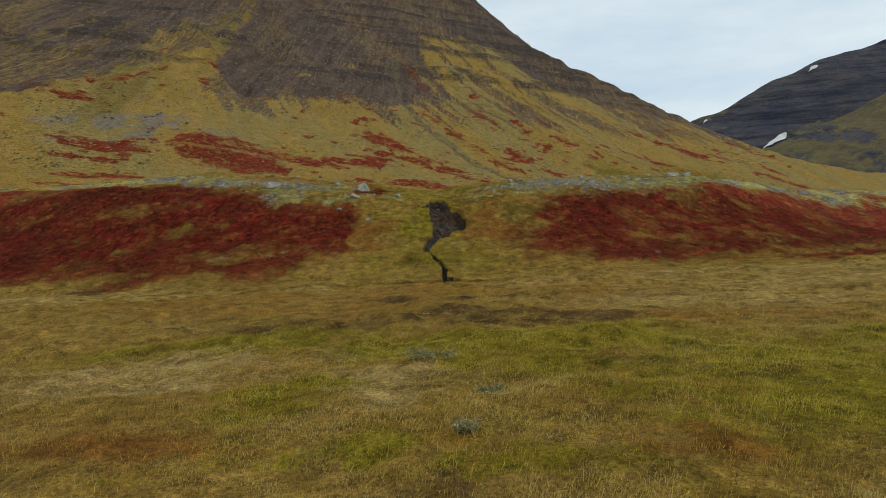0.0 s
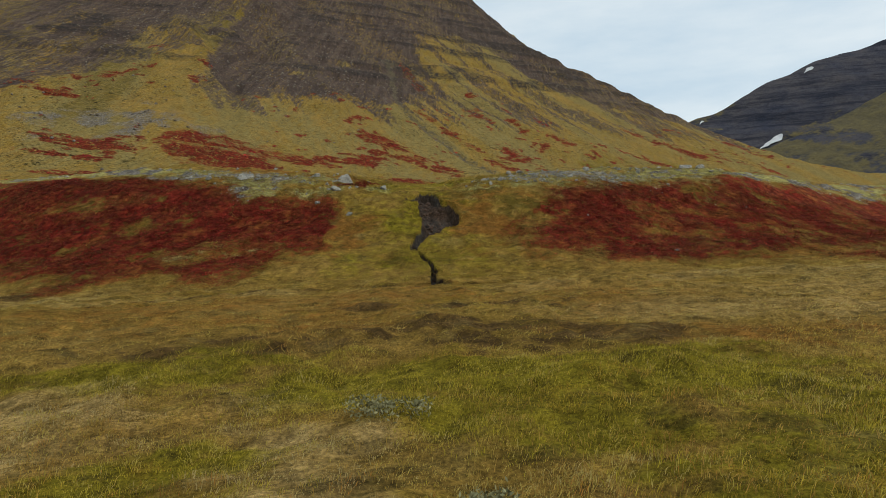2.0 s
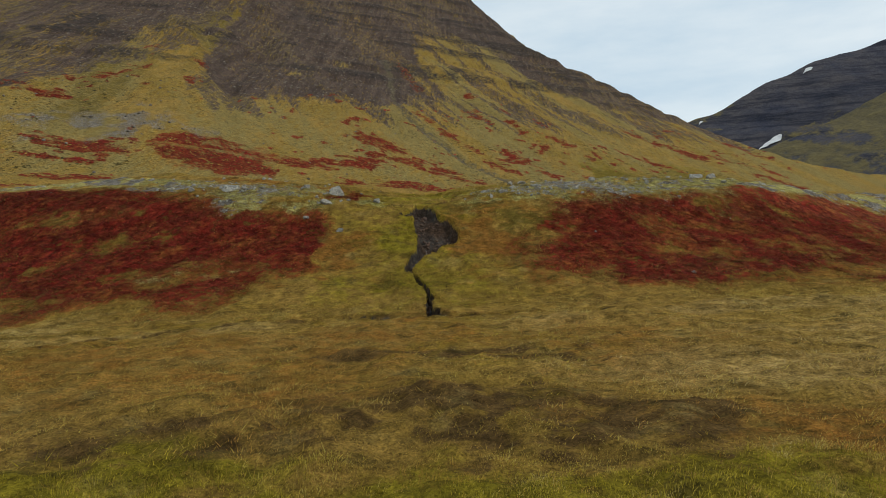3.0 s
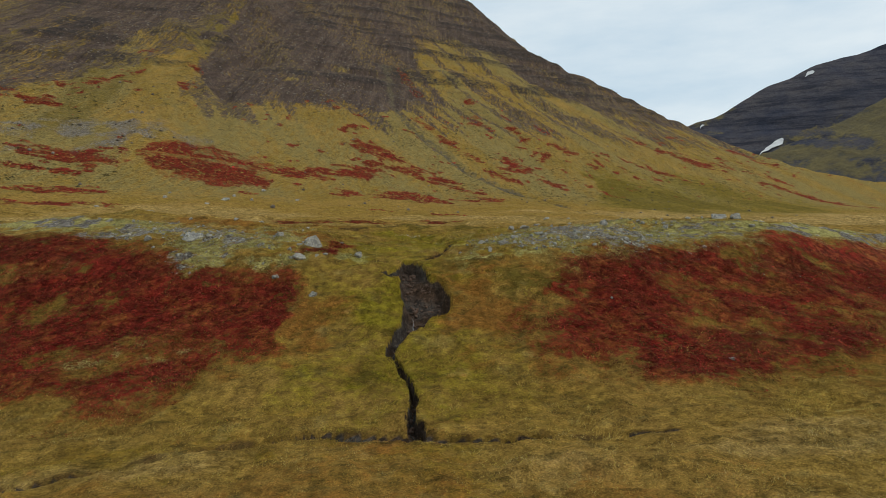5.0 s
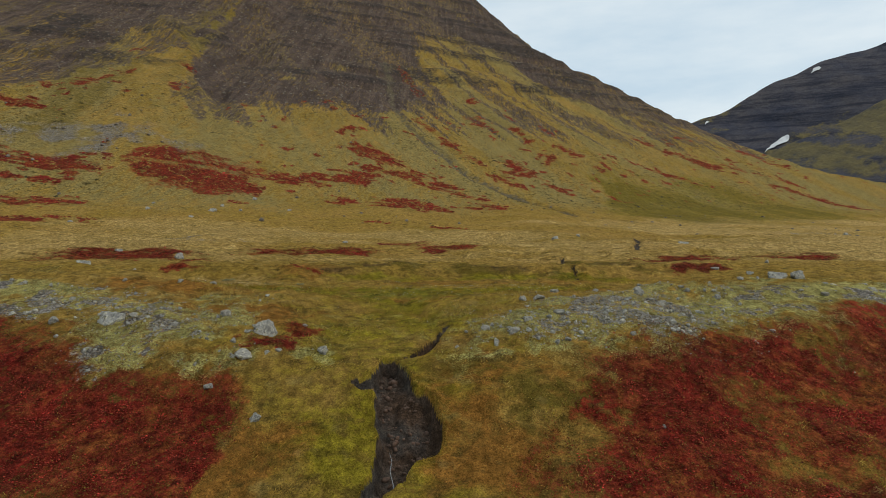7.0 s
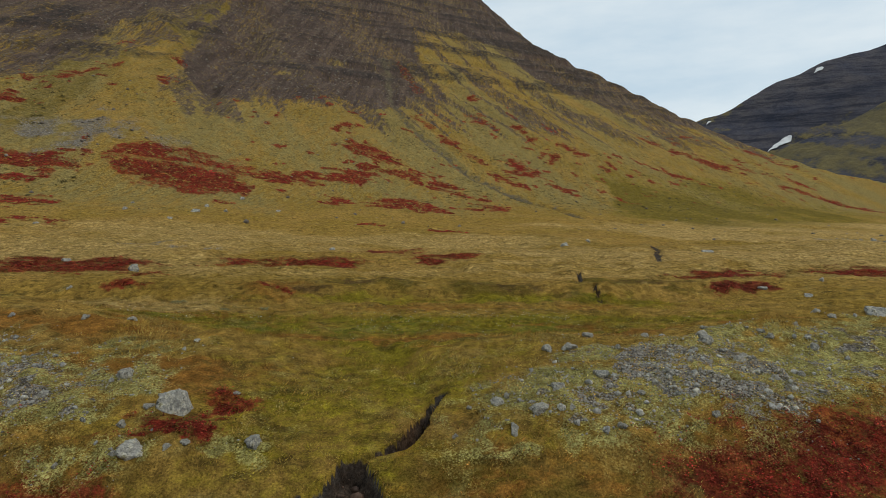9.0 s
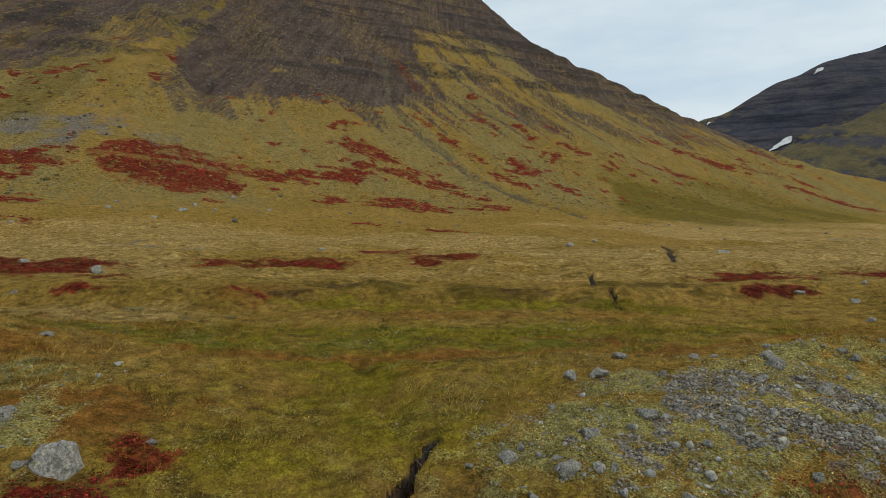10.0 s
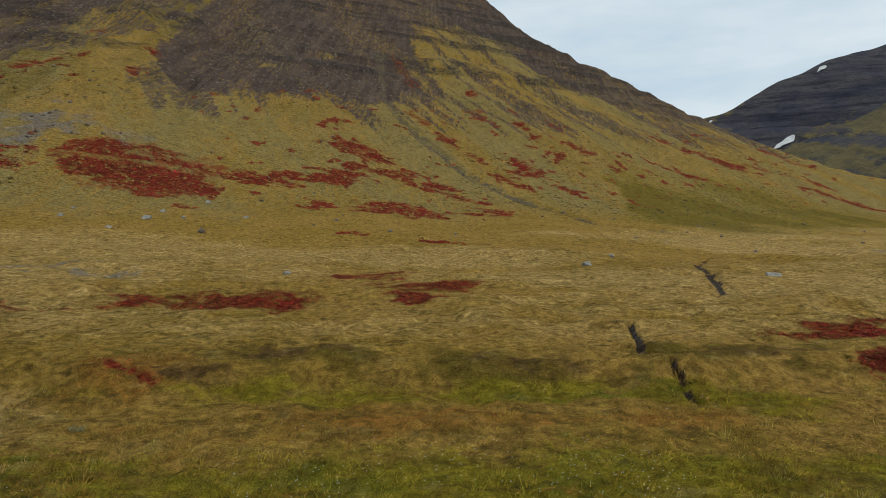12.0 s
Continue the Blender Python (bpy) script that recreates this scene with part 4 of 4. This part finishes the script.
def in_brook(x, y):
    a, w = along(x, y, BROOK)
    b, w = along(x, y, BROOK_HEAD)
    d, w = along(x, y, DITCH)
    return np.clip(np.maximum(step(0.9, 0.5, np.minimum(a, b)) * 0.8, step(0.9, 0.6, d) * bump(x - 0.8, 1.4)), 0, 1)


WET = plain_material("wet_stone", (0.032, 0.021, 0.014), (0.150, 0.085, 0.055), 5.0, 0.6, 0.25)
spots = scatter(3600, -2.4, 2.6, 27.5, 42.4, 19, in_brook)
strewn("brook_stones", spots, 0.025 + 0.13 * rng.random(len(spots)) ** 4, 2, 5, 27, WET, "dark wet stones in the brook bed")


# ---- water --------------------------------------------------------------
def ribbon(name, line, wide, lift, material, label):
    """A strip of water along a bed."""
    pts = []
    for (x0, y0, w0), (x1, y1, w1) in zip(line, line[1:]):
        for t in np.linspace(0, 1, 9)[:-1]:
            pts.append((x0 + (x1 - x0) * t, y0 + (y1 - y0) * t, w0 + (w1 - w0) * t))
    pts = np.array(pts)
    d = np.gradient(pts[:, :2], axis=0)
    d /= np.linalg.norm(d, axis=1)[:, None]
    side = np.stack([-d[:, 1], d[:, 0]], -1)
    wob = 0.75 + 0.35 * fbm(pts[:, 0] * 3, pts[:, 1] * 3, 0.6, 2, 91)
    rows = []
    for o in np.linspace(-1, 1, 5):
        q = pts[:, :2] + side * (o * wide * pts[:, 2] * wob)[:, None]
        rows.append(np.hstack([q, (land(pts[:, 0], pts[:, 1]) + lift * (1 - 0.5 * abs(o)))[:, None]]))
    v = np.vstack(rows)
    n = np.arange(5 * len(pts)).reshape(5, len(pts))
    f = np.stack([n[:-1, :-1], n[1:, :-1], n[1:, 1:], n[:-1, 1:]], -1).reshape(-1, 4)
    return tagged(new(name, raw_mesh(name, v, f, material, smooth=True)), label, "water", kind="structure")


ribbon("water_brook", BROOK, 0.22, 0.03, WATER, "dark shallow water running down the brook")
ribbon("water_fall", [(-0.02, 37.3, 0.05), (-0.16, 37.6, 0.02), (-0.1, 37.9, 0.05), (-0.24, 38.2, 0.02), (-0.22, 38.6, 0.04), (-0.34, 39.0, 0.01)], 0.5, 0.015, FOAM, "small white trickle of falling water")
ribbon("water_ditch", [(-0.4, 29.2, 0.12), (0.2, 29.1, 0.16), (1.3, 28.9, 0.12)], 0.8, 0.03, WATER, "dark standing water in the ditch")


# ---- grass, sedge and dwarf shrubs --------------------------------------
def tints_at(x, y, seed, lift=1.0):
    """A colour for each plant, chosen by the cover it stands in."""
    rng = np.random.default_rng(seed)
    c = cover(x, y)
    n = len(x)
    w = np.clip(0.5 + 1.2 * fbm(x, y, 11, 4, 401) + rng.normal(0, 0.25, n), 0, 1)[:, None]
    w = w * (1 - 0.55 * step(13, 17, y) * step(32, 29, y))[:, None]
    col = np.array(OCHRE) * (1 - w) + np.array(OLIVE) * w
    for key, paint, how in (("lime", LIME, 0.6), ("green", GREEN, 0.75), ("bog", BOG, 0.85), ("straw", STRAW, 0.7), ("rust", RUST, 0.65), ("deep", DEEP, 0.7), ("brown", BROWN, 0.85), ("moss", MOSS, 0.6)):
        hit = rng.random(n) < c[key] * how
        col[hit] = np.array(paint) * (0.85 + 0.3 * rng.random((hit.sum(), 1)))
    turn = fbm(x, y, 1.7, 3, 407)
    col = col + (np.array(GREEN) * 1.05 - col) * (0.32 * step(0.15, 0.7, turn))[:, None] + (np.array(RUST) * 0.8 - col) * (0.4 * step(-0.2, -0.7, turn))[:, None]
    hit = rng.random(n) < c["red"] * 0.95
    mixr = rng.random((hit.sum(), 1)) ** 1.5
    reds = np.array(RED) * (1 - mixr) + np.array(CRIMSON) * mixr
    tan = rng.random((hit.sum(), 1)) < 0.16
    col[hit] = np.where(tan, np.array((0.150, 0.074, 0.018)), reds)
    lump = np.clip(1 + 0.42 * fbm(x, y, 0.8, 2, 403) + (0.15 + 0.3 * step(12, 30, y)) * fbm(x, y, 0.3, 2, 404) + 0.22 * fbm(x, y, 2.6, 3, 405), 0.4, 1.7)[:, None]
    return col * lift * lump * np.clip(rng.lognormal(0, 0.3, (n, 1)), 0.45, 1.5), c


def tufts(name, spots, blades, tall, broad, splay, seed, label, bent=False, reach=0.05, lift=1.0, cap=1.0, material=None):
    """Grass: every tuft a handful of blades leaning outwards from its middle."""
    rng = np.random.default_rng(seed)
    x, y = spots[:, 0], spots[:, 1]
    col, c = tints_at(x, y, seed + 1, lift)
    size = np.clip(rng.lognormal(0, 0.28, len(x)) * (1 + 0.35 * fbm(x, y, 1.6, 3, 411)), 0.4, 1.9)
    ok = (rng.random(len(x)) > 4 * c["soil"]) & (rng.random(len(x)) > c["gravel"] * 0.9)
    x, y, col, size = x[ok], y[ok], col[ok], size[ok]
    n = len(x) * blades
    i = np.repeat(np.arange(len(x)), blades)
    turn = rng.uniform(0, 6.2832, n)
    off = reach * size[i] * np.sqrt(rng.random(n))
    bx, by = x[i] + off * np.cos(turn), y[i] + off * np.sin(turn)
    keep_blade = np.ones(n, dtype=bool)
    pit = np.flatnonzero((np.abs(bx) < 3) & (by > 27) & (by < 46))
    keep_blade[pit] = cuts(bx[pit], by[pit]) < 0.05
    i, turn, bx, by = i[keep_blade], turn[keep_blade], bx[keep_blade], by[keep_blade]
    n = len(i)
    bz = land(bx, by) - 0.02
    h = tall * size[i] * rng.uniform(0.55, 1.15, n)
    lean = splay * rng.uniform(0.2, 1.0, n) * h
    tx, ty = bx + np.cos(turn) * lean + 0.12 * h, by + np.sin(turn) * lean
    tz = bz + h * rng.uniform(0.55, 1.0, n)
    face = rng.uniform(0, 6.2832, n)
    w = broad * rng.uniform(0.6, 1.3, n) * 0.5
    wx, wy = np.cos(face) * w, np.sin(face) * w
    shade = np.clip(rng.lognormal(-0.02, 0.2, (n, 1)), 0.5, 1.5)
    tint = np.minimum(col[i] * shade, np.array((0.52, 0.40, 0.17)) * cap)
    if bent:
        mx, my, mz = bx + (tx - bx) * 0.35, by + (ty - by) * 0.35, bz + h * 0.62
        v = np.stack([np.stack([bx - wx, by - wy, bz], -1), np.stack([bx + wx, by + wy, bz], -1), np.stack([mx + wx * 0.8, my + wy * 0.8, mz], -1), np.stack([mx - wx * 0.8, my - wy * 0.8, mz], -1), np.stack([tx, ty, tz], -1)], 1)
        local = np.array([[0, 1, 2], [0, 2, 3], [3, 2, 4]])
    else:
        v = np.stack([np.stack([bx - wx, by - wy, bz], -1), np.stack([bx + wx, by + wy, bz], -1), np.stack([tx, ty, tz], -1)], 1)
        local = np.array([[0, 1, 2]])
    k = v.shape[1]
    n0 = np.cross(v[:, 1] - v[:, 0], v[:, -1] - v[:, 0])
    turned = n0 @ np.array((0.0, -1.0, 0.55)) < 0
    if bent:
        v[turned] = v[turned][:, [1, 0, 3, 2, 4]]
    else:
        v[turned] = v[turned][:, [1, 0, 2]]
    up = np.repeat(np.stack([0.8 * np.cos(turn), 0.8 * np.sin(turn), np.ones(n)], -1), k, 0)
    up /= np.linalg.norm(up, axis=1)[:, None]
    f = (local[None] + (np.arange(n) * k)[:, None, None]).reshape(-1, 3)
    return tagged(new(name, raw_mesh(name, v.reshape(-1, 3), f, material or LEAF, np.repeat(tint, k, 0), normals=up)), label, "grass", kind="stuff")


def fan(width):
    """Keeps places in the wedge ahead of the path."""
    return lambda x, y: (np.abs(x - 0.5) < 1.5 + width * y).astype(float)


tufts("meadow_grass", scatter(17500, -12, 12, 4.6, 14.5, 31, fan(0.78)), 13, 0.085, 0.0058, 1.0, 51, "tussocky olive and straw autumn grass in the meadow", bent=True, reach=0.13, lift=2.05)
tufts("grass_stalks", scatter(1800, -14, 14, 4.8, 20, 32, fan(0.78)), 2, 0.20, 0.004, 0.6, 52, "thin dry grass stalks standing in the meadow", reach=0.05, lift=1.25)
tufts("far_meadow_grass", scatter(36000, -25, 27, 14, 32, 33, fan(0.78)), 8, 0.085, 0.015, 1.3, 53, "tawny sedge and grass below the terrace", reach=0.14, lift=1.65)
tufts("slope_grass", scatter(22000, -30, 34, 30, 46, 34, fan(0.8)), 7, 0.10, 0.024, 1.3, 54, "yellow-green moss and grass on the terrace front", reach=0.12, lift=1.15)
tufts("hollow_grass", scatter(20000, -24, 28, 44, 68, 35, lambda x, y: (np.abs(x - 1.5) < 6 + 0.72 * (y - 38)).astype(float)), 7, 0.11, 0.024, 1.2, 55, "green and rust sedge in the wet hollow", reach=0.14, lift=1.3)
def wet(x, y):
    c = cover(x, y)
    return np.clip(0.25 + c["green"] + 0.5 * c["rust"], 0, 1) * (np.abs(x - 1.5) < 6 + 0.72 * (y - 38)) * step(-0.3, 0.4, fbm(x, y, 1.8, 3, 423))


tufts("sedge_tussocks", scatter(13000, -18, 20, 46, 68, 38, wet), 14, 0.20, 0.018, 1.0, 58, "tall tufts of green and rust sedge in the wet hollow", reach=0.12, lift=1.4)
tufts("front_tussocks", scatter(5200, -14, 16, 29, 43, 39, lambda x, y: np.clip(1 - 1.2 * cover(x, y)["red"], 0, 1) * step(-0.2, 0.5, fbm(x, y, 1.5, 3, 425))), 14, 0.17, 0.016, 1.3, 59, "shaggy yellow-green grass tufts on the terrace front", reach=0.12, lift=1.25)
tufts("valley_grass", scatter(19000, -55, 62, 66, 125, 36, lambda x, y: (np.abs(x - 1.5) < 6 + 0.76 * (y - 40)).astype(float)), 8, 0.13, 0.030, 1.3, 56, "dry straw-coloured grass on the valley floor", reach=0.35, lift=1.05, cap=0.62)


def shrub_leaves(name, spots, leaves, size, tall, seed, label, palest=9.0, vary=0.45):
    """Low shrubs: loose heaps of small upturned leaves."""
    rng = np.random.default_rng(seed)
    x, y = spots[:, 0], spots[:, 1]
    col, c = tints_at(x, y, seed + 1)
    i = np.repeat(np.arange(len(x)), leaves)
    n = len(i)
    bx, by = x[i] + rng.normal(0, 0.09, n), y[i] + rng.normal(0, 0.09, n)
    bz = land(bx, by) + tall * rng.random(n)
    a, tip = rng.uniform(0, 6.2832, n), rng.uniform(-0.5, 0.9, n)
    r = size * rng.uniform(0.6, 1.3, n)
    v = []
    for o in (0.0, 2.1, 4.2):
        v.append(np.stack([bx + r * np.cos(a + o), by + r * np.sin(a + o), bz + r * np.sin(a * 3 + o) * tip], -1))
    col = col * np.minimum(1, palest / col[:, 1:2])
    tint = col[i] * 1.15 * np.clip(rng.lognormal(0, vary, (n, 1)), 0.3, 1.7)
    v = np.stack(v, 1)
    turned = np.cross(v[:, 1] - v[:, 0], v[:, 2] - v[:, 0]) @ np.array((0.0, -1.0, 0.7)) < 0
    v[turned] = v[turned][:, [1, 0, 2]]
    f = np.arange(3 * n).reshape(-1, 3)
    up = np.repeat(np.stack([0.6 * np.cos(a), 0.6 * np.sin(a), np.ones(n)], -1), 3, 0)
    up /= np.linalg.norm(up, axis=1)[:, None]
    return tagged(new(name, raw_mesh(name, v.reshape(-1, 3), f, SHRUB, np.repeat(tint, 3, 0), normals=up)), label, "shrubs", kind="stuff")


def heath(x, y):
    return np.clip(cover(x, y)["red"], 0, 1) * (np.abs(x - 0.5) < 3 + 0.8 * y)


shrub_leaves("red_dwarf_shrubs", scatter(60000, -33, 36, 31, 47, 41, heath), 9, 0.030, 0.13, 61, "crimson autumn dwarf shrubs covering the terrace front", 0.07)
shrub_leaves("valley_shrubs", scatter(50000, -40, 45, 62, 92, 43, lambda x, y: cover(x, y)["red"]), 8, 0.045, 0.10, 63, "red autumn shrubs in low patches on the valley floor", 0.07)
shrub_leaves("hummock_moss", scatter(40000, -20, 22, 40, 52, 45, lambda x, y: cover(x, y)["moss"]), 6, 0.023, 0.05, 65, "pale yellow-grey moss between the stones", vary=0.2)


def rim(x, y):
    d = cuts(x, y)
    return ((d > 0.004) & (d < 0.09)).astype(float)


tufts("bank_grass", scatter(130000, -2.6, 2.6, 28.5, 45, 37, rim), 7, 0.05, 0.018, 1.5, 57, "yellow-green grass and moss hanging over the brook banks", reach=0.1, lift=1.5)


def clumps(name, spots, leaves, size, paint, seed, label):
    """Low bushes seen from far off: flat heaps of leafy facets."""
    rng = np.random.default_rng(seed)
    i = np.repeat(np.arange(len(spots)), leaves)
    n = len(i)
    big = rng.lognormal(0, 0.4, len(spots))[i]
    bx, by = spots[i, 0] + rng.normal(0, 0.8, n) * size * big, spots[i, 1] + rng.normal(0, 0.5, n) * size * big
    bz = land(bx, by) + 0.1 + 0.35 * size * rng.random(n)
    a, r = rng.uniform(0, 6.2832, n), size * big * rng.uniform(0.6, 1.2, n)
    v = np.stack([np.stack([bx + r * np.cos(a + o), by + 0.8 * r * np.sin(a + o), bz + 0.5 * r * np.sin(a + o)], -1) for o in (0.0, 2.1, 4.2)], 1)
    tint = np.array(paint)[rng.integers(0, len(paint), len(spots))[i]] * rng.lognormal(0, 0.3, (n, 1))
    return tagged(new(name, raw_mesh(name, v.reshape(-1, 3), np.arange(3 * n).reshape(-1, 3), SHRUB, np.repeat(tint, 3, 0))), label, "shrubs", kind="stuff")


def slope_red(x, y):
    return (cover(x, y)["red"] > 0.45).astype(float)


def slope_heather(x, y):
    c = cover(x, y)
    return step(140, 165, upslope(x, y)[0]) * np.clip(1 - c["scree"] - c["red"], 0, 1) * step(-0.1, 0.5, fbm(x, y, 24, 3, 431) + 0.15)


clumps("mountain_red_shrubs", scatter(170000, -125, 175, 115, 330, 71, slope_red), 6, 0.17, [(0.150, 0.020, 0.011), (0.215, 0.024, 0.015), (0.190, 0.045, 0.015), (0.115, 0.022, 0.012), (0.22, 0.14, 0.035)], 81, "deep red autumn shrub patches on the mountain foot")
clumps("mountain_heather", scatter(15000, -120, 170, 125, 330, 73, slope_heather), 5, 0.16, [(0.062, 0.046, 0.014), (0.085, 0.066, 0.018), (0.048, 0.040, 0.016)], 83, "dark heather tussocks dotted over the mountain slope")


# ---- cotton grass in the wet hollow -------------------------------------
spots = scatter(2400, -14, 16, 51.5, 65, 47, lambda x, y: np.clip(bump(y - 57.5 - 0.12 * x, 3.2) * step(-0.2, 0.6, fbm(x, y, 3, 3, 421)), 0, 1))
v0, f0 = rock_shape(77, 1)
z = land(spots[:, 0], spots[:, 1]) + np.random.default_rng(3).uniform(0.16, 0.27, len(spots))
heads = (v0[None] * 0.024 + np.stack([spots[:, 0], spots[:, 1], z], -1)[:, None]).reshape(-1, 3)
tagged(new("cotton_grass", raw_mesh("cotton_grass", heads, (f0[None] + (np.arange(len(spots)) * len(v0))[:, None, None]).reshape(-1, 3), COTTON)), "white cotton grass heads dotted over the wet hollow", "grass", kind="stuff")


# ---- grey willow shrubs in the meadow -----------------------------------
def willow(x, y, r, seed):
    rng = np.random.default_rng(seed)
    base = new("willow_shrub")
    base.location = (x, y, ground_at(x, y))
    tagged(base, "low grey-leaved willow shrub in meadow grass", "shrub", "willow shrubs")
    ang, rad = rng.uniform(0, 6.2832, 60), np.sqrt(rng.random(60))
    ends = np.stack([rad * r * np.cos(ang), rad * r * 0.6 * np.sin(ang), 0.05 + 0.09 * rng.random(60)], -1)
    bm = bmesh.new()
    for e in ends[:24]:
        foot = bm.verts.new((e[0] * 0.35, e[1] * 0.35, -0.02)), bm.verts.new((e[0] * 0.35 + 0.008, e[1] * 0.35, -0.02)), bm.verts.new((e[0] * 0.35, e[1] * 0.35 + 0.008, -0.02))
        top = bm.verts.new(tuple(e))
        for a, b in ((0, 1), (1, 2), (2, 0)):
            bm.faces.new((foot[a], foot[b], top))
    mesh = bpy.data.meshes.new("stems")
    bm.to_mesh(mesh)
    bm.free()
    mesh.materials.append(STEM)
    new("stems", mesh).parent = base
    i = rng.integers(0, 60, int(1300 * r))
    c = ends[i] + rng.normal(0, 0.05, (len(i), 3)) * np.array([1, 1, 0.5])
    a, b = rng.normal(size=(len(i), 3)), rng.normal(size=(len(i), 3))
    a /= np.linalg.norm(a, axis=1)[:, None]
    b = np.cross(a, b)
    b /= np.linalg.norm(b, axis=1)[:, None]
    v = np.stack([c - a * 0.028, c + b * 0.011, c + a * 0.028, c - b * 0.011], 1).reshape(-1, 3)
    tint = np.array((0.235, 0.215, 0.105)) * rng.lognormal(0, 0.25, (len(i), 1))
    leaves = new("leaves", raw_mesh("leaves", v, np.arange(len(v)).reshape(-1, 4), SHRUB, np.repeat(tint, 4, 0)))
    leaves.parent = base
    leaves["label"] = "grey-green felted leaves"


for k, (x, y, r) in enumerate([(-0.24, 11.1, 0.5), (0.72, 8.85, 0.2), (0.29, 7.2, 0.18), (-14.2, 63.5, 0.5), (-10.6, 61.2, 0.3), (-8.6, 62.0, 0.25)]):
    willow(x, y, r, 700 + k)
